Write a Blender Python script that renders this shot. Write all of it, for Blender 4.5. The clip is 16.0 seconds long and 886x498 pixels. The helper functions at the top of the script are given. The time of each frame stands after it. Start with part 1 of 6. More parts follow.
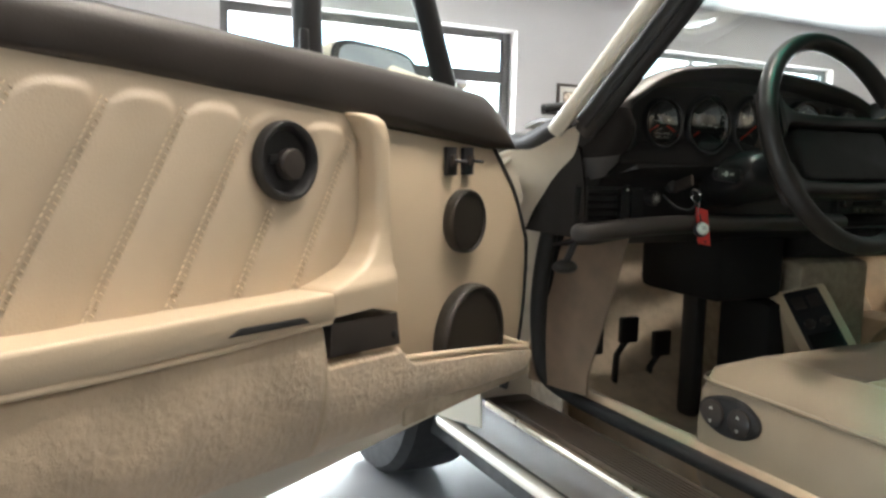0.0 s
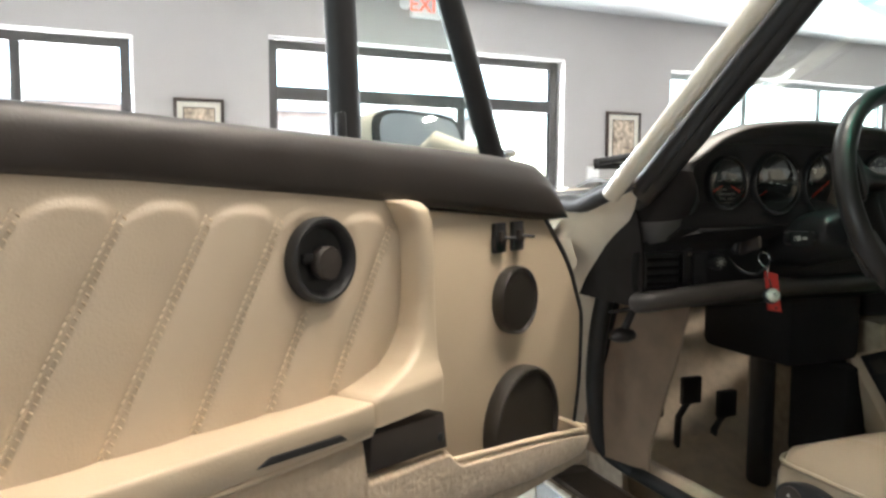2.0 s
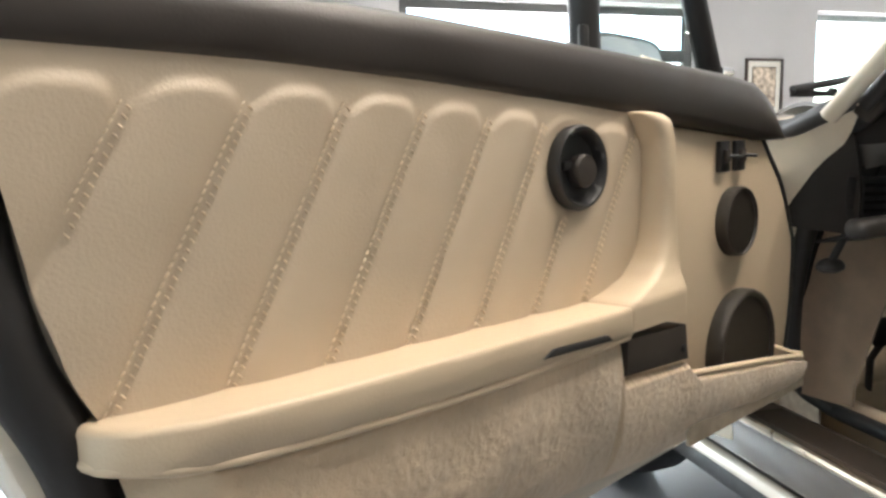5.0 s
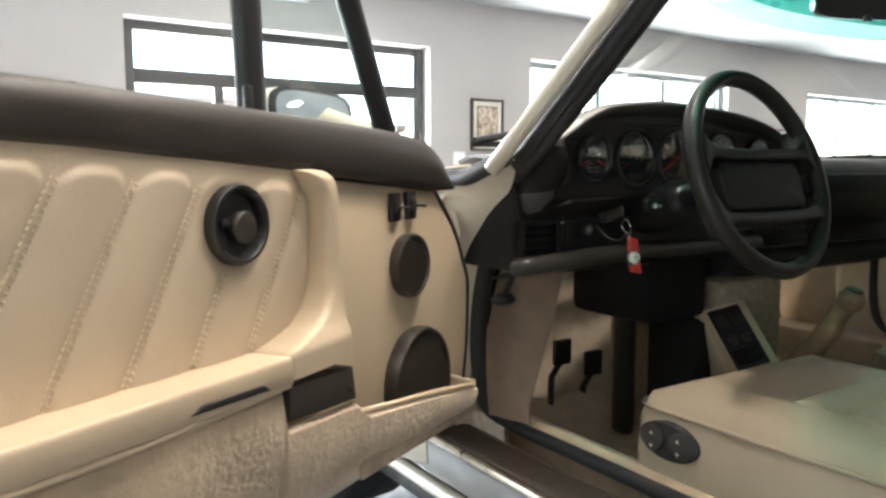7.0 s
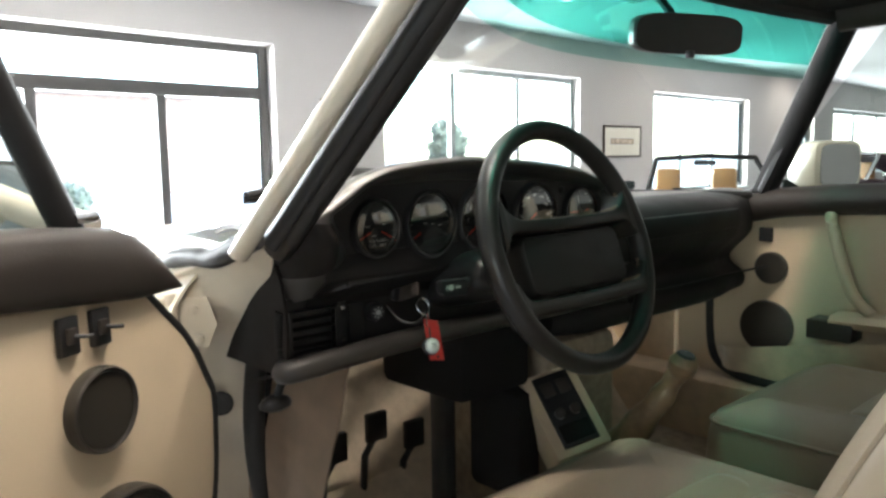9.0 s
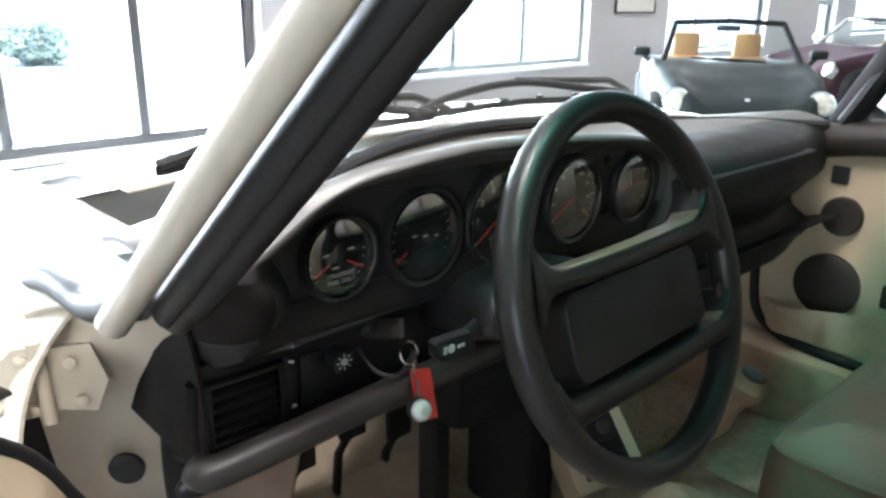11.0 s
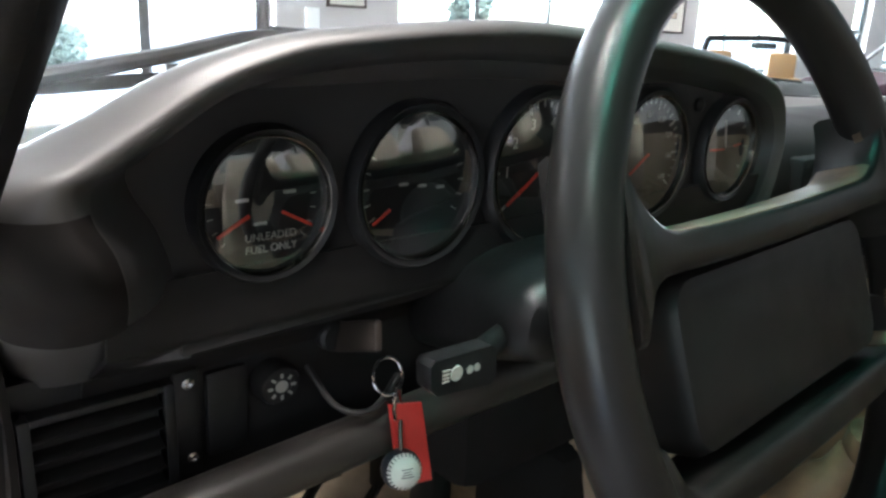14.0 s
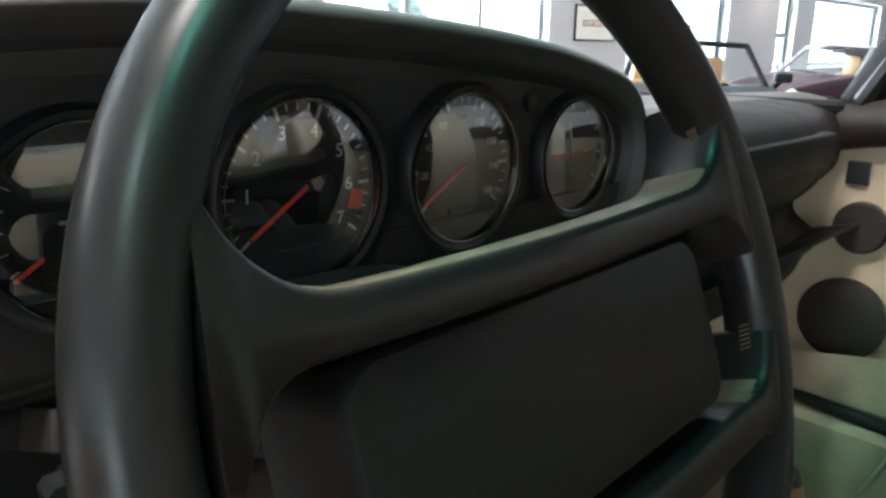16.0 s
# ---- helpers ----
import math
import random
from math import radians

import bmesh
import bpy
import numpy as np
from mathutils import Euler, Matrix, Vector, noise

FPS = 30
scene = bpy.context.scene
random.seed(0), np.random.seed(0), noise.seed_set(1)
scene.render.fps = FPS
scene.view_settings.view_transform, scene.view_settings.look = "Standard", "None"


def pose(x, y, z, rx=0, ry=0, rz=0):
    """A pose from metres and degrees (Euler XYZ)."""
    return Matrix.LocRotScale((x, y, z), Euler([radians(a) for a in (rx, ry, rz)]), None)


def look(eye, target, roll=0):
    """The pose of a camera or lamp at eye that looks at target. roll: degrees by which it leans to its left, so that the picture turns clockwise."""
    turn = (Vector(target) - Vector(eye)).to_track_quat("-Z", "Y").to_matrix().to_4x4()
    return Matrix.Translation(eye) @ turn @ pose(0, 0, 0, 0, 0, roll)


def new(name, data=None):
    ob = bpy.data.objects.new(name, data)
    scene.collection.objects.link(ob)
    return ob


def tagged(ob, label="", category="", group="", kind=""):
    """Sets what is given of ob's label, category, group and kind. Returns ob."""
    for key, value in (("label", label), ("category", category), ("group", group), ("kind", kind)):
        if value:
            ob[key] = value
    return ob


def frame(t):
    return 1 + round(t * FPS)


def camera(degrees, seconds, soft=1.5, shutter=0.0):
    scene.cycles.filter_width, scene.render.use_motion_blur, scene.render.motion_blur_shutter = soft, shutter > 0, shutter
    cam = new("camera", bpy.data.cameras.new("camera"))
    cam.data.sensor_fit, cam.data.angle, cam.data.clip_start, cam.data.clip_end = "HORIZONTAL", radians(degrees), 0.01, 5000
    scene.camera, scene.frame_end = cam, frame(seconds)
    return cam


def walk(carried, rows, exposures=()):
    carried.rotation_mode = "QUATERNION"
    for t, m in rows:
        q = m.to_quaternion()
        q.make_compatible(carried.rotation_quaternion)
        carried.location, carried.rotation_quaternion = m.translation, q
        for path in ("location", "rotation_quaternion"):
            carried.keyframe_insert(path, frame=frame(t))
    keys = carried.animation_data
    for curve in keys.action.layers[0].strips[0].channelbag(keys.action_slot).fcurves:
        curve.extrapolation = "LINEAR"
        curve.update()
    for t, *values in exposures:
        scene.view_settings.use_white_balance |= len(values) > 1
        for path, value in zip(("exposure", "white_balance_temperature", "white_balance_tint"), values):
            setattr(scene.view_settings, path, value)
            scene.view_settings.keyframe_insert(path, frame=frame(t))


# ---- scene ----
cam = camera(60.0, 16.0, soft=2.7)
PATH = [
    (0, (-0.336, 0.077, 0.834), (0.543, 1.858, 0.599), 1.4),
    (0.5, (-0.324, 0.084, 0.839), (0.572, 1.859, 0.626), 1.2),
    (1, (-0.312, 0.098, 0.861), (0.582, 1.876, 0.665), 1.0),
    (1.5, (-0.298, 0.117, 0.888), (0.548, 1.919, 0.7), 0.7),
    (2, (-0.305, 0.141, 0.899), (0.459, 1.981, 0.725), 0.3),
    (2.5, (-0.346, 0.161, 0.9), (0.316, 2.041, 0.73), 0.3),
    (3, (-0.401, 0.171, 0.899), (0.145, 2.087, 0.72), -0.2),
    (3.2, (-0.428, 0.172, 0.895), (0.079, 2.098, 0.709), -0.4),
    (5.3, (-0.437, 0.162, 0.849), (0.046, 2.083, 0.57), -1.1),
    (5.5, (-0.436, 0.161, 0.854), (0.108, 2.065, 0.575), -0.8),
    (6, (-0.432, 0.143, 0.866), (0.283, 1.993, 0.61), -0.6),
    (6.5, (-0.408, 0.111, 0.874), (0.487, 1.886, 0.65), -0.5),
    (7, (-0.371, 0.097, 0.88), (0.699, 1.774, 0.674), -0.1),
    (7.5, (-0.339, 0.099, 0.886), (0.879, 1.673, 0.693), 0.1),
    (8, (-0.305, 0.124, 0.916), (1.024, 1.605, 0.713), 0.5),
    (8.5, (-0.217, 0.17, 0.948), (1.142, 1.622, 0.738), -0.3),
    (8.7, (-0.164, 0.192, 0.964), (1.186, 1.653, 0.752), -0.5),
    (10.8, (0.156, 0.472, 1.123), (1.425, 1.907, 0.549), 0.3),
    (11, (0.17, 0.515, 1.118), (1.456, 1.917, 0.5), 0.7),
    (11.5, (0.213, 0.587, 1.083), (1.516, 1.95, 0.418), 1.5),
    (12, (0.247, 0.623, 1.043), (1.556, 1.975, 0.366), 1.9),
    (12.5, (0.275, 0.642, 1.005), (1.589, 2.001, 0.352), 1.8),
    (13, (0.298, 0.655, 0.973), (1.611, 2.046, 0.388), 1.1),
    (13.5, (0.326, 0.678, 0.967), (1.626, 2.103, 0.436), 1.0),
    (14, (0.355, 0.709, 0.993), (1.625, 2.145, 0.424), 2.8),
    (14.5, (0.416, 0.729, 1.021), (1.656, 2.194, 0.46), 3.2),
    (15, (0.501, 0.755, 1.02), (1.806, 2.177, 0.494), 3.2),
    (15.2, (0.52, 0.757, 1.015), (1.852, 2.154, 0.491), 3.2),
    (15.5, (0.527, 0.739, 0.994), (1.876, 2.136, 0.517), 0.9),
    (16, (0.517, 0.722, 0.978), (1.885, 2.082, 0.449), 1.1),
]
walk(cam, [(t, look(eye, target, roll)) for t, eye, target, roll in PATH], [(0.0, 1.22, 6500, 10), (8.7, 1.32, 6500, 10), (11.0, 1.65, 5900, 11), (16.0, 1.65, 6000, 13)])

# ---- world and light ----
world = bpy.data.worlds.new("sky")
scene.world = world
world.use_nodes = True
wn = world.node_tree.nodes
sky = wn.new("ShaderNodeTexSky")
sky.sky_type, sky.sun_disc = "NISHITA", False
sky.sun_elevation, sky.sun_rotation = radians(52), radians(203)
world.node_tree.links.new(sky.outputs[0], wn["Background"].inputs[0])
wn["Background"].inputs[1].default_value = 0.6

sun = new("sun", bpy.data.lights.new("sun", "SUN"))
sun.data.energy, sun.data.angle, sun.data.color = 4.5, radians(0.6), (1, 0.95, 0.88)
sun.matrix_world = look((0, 0, 20), (6, 14, 0))


# ---- materials ----
def material(name, colour, rough=0.5, metal=0.0, vary=0.12, scale=20.0, bump=0.0, bump_scale=200.0, coat=0.0, spec=0.5, sheen=0.0, island=0.0):
    m = bpy.data.materials.new(name)
    m.use_nodes = True
    nt = m.node_tree
    b = nt.nodes["Principled BSDF"]
    b.inputs["Roughness"].default_value, b.inputs["Metallic"].default_value = rough, metal
    b.inputs["Coat Weight"].default_value, b.inputs["Specular IOR Level"].default_value = coat, spec
    b.inputs["Sheen Weight"].default_value = sheen
    co = nt.nodes.new("ShaderNodeTexCoord")
    nz = nt.nodes.new("ShaderNodeTexNoise")
    nz.inputs["Scale"].default_value, nz.inputs["Detail"].default_value = scale, 6
    nt.links.new(co.outputs["Object"], nz.inputs["Vector"])
    ramp = nt.nodes.new("ShaderNodeMapRange")
    ramp.inputs[1].default_value, ramp.inputs[2].default_value = 0.3, 0.7
    ramp.inputs[3].default_value, ramp.inputs[4].default_value = 1 - vary, 1 + vary
    nt.links.new(nz.outputs[0], ramp.inputs[0])
    mul = nt.nodes.new("ShaderNodeVectorMath")
    mul.operation = "SCALE"
    mul.inputs[0].default_value = colour
    nt.links.new(ramp.outputs[0], mul.inputs["Scale"])
    nt.links.new(mul.outputs[0], b.inputs["Base Color"])
    rr = nt.nodes.new("ShaderNodeMapRange")
    rr.inputs[1].default_value, rr.inputs[2].default_value = 0.3, 0.7
    rr.inputs[3].default_value, rr.inputs[4].default_value = rough * 0.85, min(1, rough * 1.15)
    nt.links.new(nz.outputs[0], rr.inputs[0])
    nt.links.new(rr.outputs[0], b.inputs["Roughness"])
    if bump:
        n2 = nt.nodes.new("ShaderNodeTexNoise")
        n2.inputs["Scale"].default_value, n2.inputs["Detail"].default_value = bump_scale, 3
        nt.links.new(co.outputs["Object"], n2.inputs["Vector"])
        bp = nt.nodes.new("ShaderNodeBump")
        bp.inputs["Strength"].default_value, bp.inputs["Distance"].default_value = bump, 0.002
        nt.links.new(n2.outputs[0], bp.inputs["Height"])
        nt.links.new(bp.outputs[0], b.inputs["Normal"])
    return m


def glowing(name, colour, strength):
    m = bpy.data.materials.new(name)
    m.use_nodes = True
    b = m.node_tree.nodes["Principled BSDF"]
    b.inputs["Base Color"].default_value = (*colour, 1)
    b.inputs["Emission Color"].default_value = (*colour, 1)
    b.inputs["Emission Strength"].default_value = strength
    return m


LEATHER = material("cream_leather", (0.55, 0.452, 0.335), 0.46, vary=0.05, scale=9, bump=0.18, bump_scale=420)
VINYL = material("cream_vinyl", (0.60, 0.485, 0.345), 0.42, vary=0.04, scale=7, bump=0.15, bump_scale=500)
SEATHIDE = material("beige_seat_leather", (0.38, 0.31, 0.225), 0.42, vary=0.06, scale=10, bump=0.12, bump_scale=300)
CARPET = material("beige_carpet", (0.58, 0.455, 0.315), 0.95, vary=0.13, scale=22, bump=0.5, bump_scale=600, sheen=0.4)
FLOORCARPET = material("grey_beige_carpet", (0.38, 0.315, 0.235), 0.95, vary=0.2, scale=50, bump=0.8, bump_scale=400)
BELT = material("dark_leather", (0.036, 0.029, 0.025), 0.46, vary=0.15, scale=14, bump=0.10, bump_scale=380, spec=0.5)
# Dash vinyl paled on the lit hood, darkened on shaded slope and fascia.
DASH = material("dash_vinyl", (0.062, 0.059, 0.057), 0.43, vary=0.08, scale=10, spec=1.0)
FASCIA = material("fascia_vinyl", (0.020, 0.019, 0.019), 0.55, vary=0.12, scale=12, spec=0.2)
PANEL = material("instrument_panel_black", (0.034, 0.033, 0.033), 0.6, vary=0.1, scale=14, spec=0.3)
HOODSHADE = material("shaded_hood_vinyl", (0.046, 0.044, 0.044), 0.42, vary=0.1, scale=10, spec=0.6)
CAPFELT = material("dark_felt", (0.019, 0.0165, 0.0155), 0.8, vary=0.1, scale=20, spec=0.2)
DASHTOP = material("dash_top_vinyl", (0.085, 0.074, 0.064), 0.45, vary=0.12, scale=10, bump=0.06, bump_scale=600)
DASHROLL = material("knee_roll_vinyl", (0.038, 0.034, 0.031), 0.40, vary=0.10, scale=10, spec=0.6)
# Brown hide whose colour carries the highlight along the spokes' upper edges.
BROWNHIDE = material("brown_wheel_leather", (0.24, 0.165, 0.105), 0.5, vary=0.3, scale=60, bump=0.1, bump_scale=500)
SILLBROWN = material("brown_sill_vinyl", (0.075, 0.056, 0.042), 0.42, vary=0.2, scale=18, bump=0.1, bump_scale=300)
THREAD = material("pale_thread", (0.74, 0.62, 0.46), 0.7, vary=0.1, scale=80)
PLASTIC = material("black_plastic", (0.019, 0.019, 0.020), 0.4, vary=0.15, scale=30, bump=0.1)
MATTBLACK = material("matt_black", (0.017, 0.016, 0.016), 0.85, vary=0.15, scale=30, spec=0.15)
RUBBER = material("black_rubber", (0.016, 0.0155, 0.016), 0.55, vary=0.2, scale=30, bump=0.15)
RIMHIDE = material("wheel_leather", (0.018, 0.0165, 0.0155), 0.34, vary=0.02, scale=30, spec=0.4)
PADHIDE = material("horn_pad_leather", (0.017, 0.0165, 0.016), 0.45, vary=0.02, scale=30, spec=0.3)
PAINT = material("white_paint", (0.72, 0.66, 0.55), 0.25, vary=0.02, scale=3, coat=0.6)
PRIMER = material("aged_white_paint", (0.60, 0.53, 0.43), 0.4, vary=0.08, scale=14, bump=0.05)
CHROME = material("chrome", (0.8, 0.8, 0.8), 0.12, metal=1.0, vary=0.05)
STEEL = material("anodised_trim", (0.78, 0.72, 0.6), 0.3, metal=1.0, vary=0.08, scale=40)
RED = material("red_tag", (0.62, 0.045, 0.04), 0.45, vary=0.08, scale=60)
WHITEBALL = material("white_ball_leather", (0.75, 0.75, 0.70), 0.5, vary=0.05, scale=80, bump=0.1)
# Mirror copy darkened to put a dimmer reflection into the passenger mirror.
DIMMIRROR = material("dim_mirror_glass", (0.42, 0.42, 0.41), 0.04, metal=1.0, vary=0.0)
MIRROR = material("mirror_glass", (0.85, 0.88, 0.9), 0.02, metal=1.0, vary=0.0)
WALLPAINT = material("wall_paint", (0.425, 0.395, 0.375), 0.8, vary=0.03, scale=2, bump=0.08, bump_scale=90)
CEILPAINT = material("ceiling_paint", (0.40, 0.395, 0.385), 0.85, vary=0.02, scale=2)
# Same bronze frame, paled to put the glare of the far windows into it.
FRAMEGLARE = material("bronze_frame_in_glare", (0.22, 0.24, 0.235), 0.5, vary=0.1, scale=12)
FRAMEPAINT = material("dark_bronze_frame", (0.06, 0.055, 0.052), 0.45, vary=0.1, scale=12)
SILLWOOD = material("window_reveal_paint", (0.75, 0.74, 0.72), 0.7, vary=0.03, scale=5)
FLOORTILE = material("grey_floor", (0.30, 0.30, 0.31), 0.18, vary=0.1, scale=3)
TYRE = material("tyre_rubber", (0.014, 0.014, 0.015), 0.65, vary=0.2, scale=40, bump=0.3)
DIAL = material("dial_face", (0.012, 0.013, 0.013), 0.45, vary=0.0)
DIALRED = material("dial_needle_red", (0.75, 0.06, 0.03), 0.5, vary=0.05)
DIALWHITE = material("dial_marking_white", (0.50, 0.50, 0.46), 0.6, vary=0.05)
PICFRAME = material("dark_wood_frame", (0.045, 0.028, 0.02), 0.4, vary=0.3, scale=30)
PAPER = material("picture_mount", (0.62, 0.58, 0.5), 0.8, vary=0.05)
PRINT = material("faded_print", (0.42, 0.33, 0.25), 0.8, vary=0.6, scale=25)
ASPHALT = material("pale_paving", (0.42, 0.41, 0.40), 0.9, vary=0.15, scale=1.5)


def glass_mat(name, tint, gloss):
    m = bpy.data.materials.new(name)
    m.use_nodes = True
    nt = m.node_tree
    nt.nodes.clear()
    out = nt.nodes.new("ShaderNodeOutputMaterial")
    tr, gl, mx = nt.nodes.new("ShaderNodeBsdfTransparent"), nt.nodes.new("ShaderNodeBsdfGlossy"), nt.nodes.new("ShaderNodeMixShader")
    lw, pw, mm = nt.nodes.new("ShaderNodeLayerWeight"), nt.nodes.new("ShaderNodeMath"), nt.nodes.new("ShaderNodeMapRange")
    pw.operation, pw.inputs[1].default_value = "POWER", 5.0
    mm.inputs[3].default_value, mm.inputs[4].default_value = 0.045 * gloss, min(1.0, 0.8 * gloss)
    tr.inputs[0].default_value, gl.inputs["Roughness"].default_value = (*tint, 1), 0.01
    nt.links.new(lw.outputs["Facing"], pw.inputs[0])
    nt.links.new(pw.outputs[0], mm.inputs[0])
    nt.links.new(mm.outputs[0], mx.inputs[0])
    nt.links.new(tr.outputs[0], mx.inputs[1])
    nt.links.new(gl.outputs[0], mx.inputs[2])
    nt.links.new(mx.outputs[0], out.inputs[0])
    return m


GLASS = glass_mat("clear_glass", (0.93, 0.97, 0.96), 1.0)
TINTEDGE = glass_mat("pale_green_shade", (0.42, 0.74, 0.68), 1.0)
TINTBAND = glass_mat("green_shade_band", (0.05, 0.33, 0.27), 1.0)
SIDEGLASS = glass_mat("tinted_side_glass", (0.62, 0.68, 0.66), 1.0)
DIALGLASS = glass_mat("dial_glass", (0.96, 0.96, 0.96), 5.5)


# ---- mesh helpers ----
PLACE = Matrix.Identity(4)  # where the group of parts being built stands


def finish(name, bm, mat, parent=None, label="", smooth=40, m=None):
    """One mesh object from a bmesh, under a thing or a part."""
    bmesh.ops.remove_doubles(bm, verts=bm.verts, dist=1e-6)
    bmesh.ops.recalc_face_normals(bm, faces=bm.faces)
    me = bpy.data.meshes.new(name)
    bm.to_mesh(me)
    bm.free()
    if m is not None:
        me.transform(m)
    me.transform(PLACE)
    me.materials.append(mat)
    me.shade_smooth()
    me.set_sharp_from_angle(angle=radians(smooth))
    ob = new(name, me)
    if parent is not None:
        ob.parent, ob.matrix_parent_inverse = parent, Matrix.Translation(-parent.location)
    if label:
        tagged(ob, label)
    return ob


def add_box(bm, lo, hi, bevel=0.0, m=None, seg=2):
    r = bmesh.ops.create_cube(bm, size=1.0)
    c = [(a + b) / 2 for a, b in zip(lo, hi)]
    bmesh.ops.scale(bm, vec=[b - a for a, b in zip(lo, hi)], verts=r["verts"])
    bmesh.ops.translate(bm, vec=c, verts=r["verts"])
    vs = r["verts"]
    if bevel:
        es = list({e for v in vs for e in v.link_edges})
        g = bmesh.ops.bevel(bm, geom=es, offset=bevel, segments=seg, affect="EDGES", profile=0.5)
        vs = list({v for f in g["faces"] for v in f.verts} | {v for v in vs if v.is_valid})
    if m is not None:
        bmesh.ops.transform(bm, matrix=m, verts=[v for v in vs if v.is_valid])
    return bm


def box(name, lo, hi, mat, parent=None, bevel=0.003, m=None, label=""):
    return finish(name, add_box(bmesh.new(), lo, hi, bevel, m), mat, parent, label)


def add_loft(bm, rings, closed=True, caps=True):
    """Skins a row of rings that have the same number of points."""
    grid = [[bm.verts.new(p) for p in ring] for ring in rings]
    n = len(grid[0])
    for a, b in zip(grid, grid[1:]):
        for k in range(n if closed else n - 1):
            bm.faces.new((a[k], a[(k + 1) % n], b[(k + 1) % n], b[k]))
    if caps and closed:
        bm.faces.new(grid[0][::-1])
        bm.faces.new(grid[-1])
    return bm


def spline(pts, n):
    """n points along a smooth line through pts."""
    pts = [Vector(p) for p in pts]
    out = []
    for k in range(n):
        u = k / (n - 1) * (len(pts) - 1)
        i = min(int(u), len(pts) - 2)
        f = u - i
        a, b, c, d = pts[max(i - 1, 0)], pts[i], pts[i + 1], pts[min(i + 2, len(pts) - 1)]
        out.append(0.5 * (2 * b + (c - a) * f + (2 * a - 5 * b + 4 * c - d) * f * f + (3 * b - a - 3 * c + d) * f ** 3))
    return out


def add_tube(bm, pts, r, seg=10, closed=False, flat=1.0):
    """A round bar along pts; r is a radius or a function of 0..1; flat squeezes it across."""
    pts = [Vector(p) for p in pts]
    n, rings, up = len(pts), [], Vector((0.13, 0.21, 0.97))
    for k, p in enumerate(pts):
        a = pts[(k - 1) % n] if closed or k else p
        b = pts[(k + 1) % n] if closed or k < n - 1 else p
        t = (b - a).normalized()
        side = t.cross(up).normalized()
        up2 = side.cross(t)
        rad = r(k / max(1, n - 1)) if callable(r) else r
        rings.append([p + rad * (math.cos(w) * side + flat * math.sin(w) * up2) for w in (2 * math.pi * q / seg for q in range(seg))])
    if closed:
        rings.append(rings[0])
    return add_loft(bm, rings, True, not closed)


def tube(name, pts, r, mat, parent=None, seg=10, closed=False, label="", flat=1.0):
    return finish(name, add_tube(bmesh.new(), pts, r, seg, closed, flat), mat, parent, label)


def add_lathe(bm, profile, m, seg=32, caps=True):
    """Turns (radius, height) points round the z axis of m."""
    rings = [[m @ Vector((r * math.cos(w), r * math.sin(w), hh)) for w in (2 * math.pi * q / seg for q in range(seg))] for r, hh in profile]
    return add_loft(bm, rings, True, caps)


def lathe(name, profile, m, mat, parent=None, seg=32, label="", caps=True):
    return finish(name, add_lathe(bmesh.new(), profile, m, seg, caps), mat, parent, label, 35)


def add_slab(bm, outline, d0, d1, m=None, bevel=0.0, seg=2):
    """A flat outline in (a, b), thick from d0 to d1; m maps (a, d, b)."""
    vs = [bm.verts.new((a, d0, b)) for a, b in outline]
    f = bm.faces.new(vs)
    g = bmesh.ops.extrude_face_region(bm, geom=[f])
    top = [v for v in g["geom"] if isinstance(v, bmesh.types.BMVert)]
    bmesh.ops.translate(bm, vec=(0, d1 - d0, 0), verts=top)
    if bevel:
        es = [e for e in {e for v in top for e in v.link_edges} if all(v in top for v in e.verts)]
        bmesh.ops.bevel(bm, geom=es, offset=bevel, segments=seg, affect="EDGES", profile=0.5)
    if m is not None:
        bmesh.ops.transform(bm, matrix=m, verts=bm.verts)
    return bm


def slab(name, outline, d0, d1, mat, parent=None, m=None, bevel=0.003, label="", seg=2):
    return finish(name, add_slab(bmesh.new(), outline, d0, d1, m, bevel, seg), mat, parent, label)


def surface(name, f, nu, nv, mat, parent=None, thick=0.0, label="", smooth=60):
    """A sheet through f(u, v), u and v from 0 to 1."""
    bm = bmesh.new()
    g = [[bm.verts.new(f(i / nu, j / nv)) for j in range(nv + 1)] for i in range(nu + 1)]
    for i in range(nu):
        for j in range(nv):
            bm.faces.new((g[i][j], g[i + 1][j], g[i + 1][j + 1], g[i][j + 1]))
    if thick:
        bmesh.ops.recalc_face_normals(bm, faces=bm.faces)
        bmesh.ops.solidify(bm, geom=bm.faces[:], thickness=thick)
    return finish(name, bm, mat, parent, label, smooth)


def interp(x, table):
    return float(np.interp(x, [a for a, b in table], [b for a, b in table]))


def step(a, b, x):
    u = min(1, max(0, (x - a) / (b - a)))
    return u * u * (3 - 2 * u)


def root(name, at, label, category, group=""):
    e = new(name)
    e.location = PLACE @ Vector(at)
    bpy.context.view_layer.update()
    return tagged(e, label, category, group)


# ---- the showroom ----
# the hall is turned a little against the car that stands in it
HALL = pose(0, 0, 0, 0, 0, 2.4)
PLACE = HALL
YW, WT, ZC = 6.10, 0.25, 2.46
XL, XR, YB = -6.5, 27.0, -6.0
OPENINGS = [(-2.10, 0.036, 0.45, 1.925), (0.998, 3.674, 0.04, 2.005), (4.905, 8.21, 0.40, 1.995), (10.025, 13.2, 0.45, 1.925), (15.4, 16.25, 0.04, 1.93), (17.3, 22.0, 0.55, 1.93)]

tagged(box("floor", (XL - 0.3, YB - 0.3, -0.12), (XR + 0.3, YW + WT, 0.0), FLOORTILE, bevel=0), "polished grey showroom floor", "floor", kind="structure")
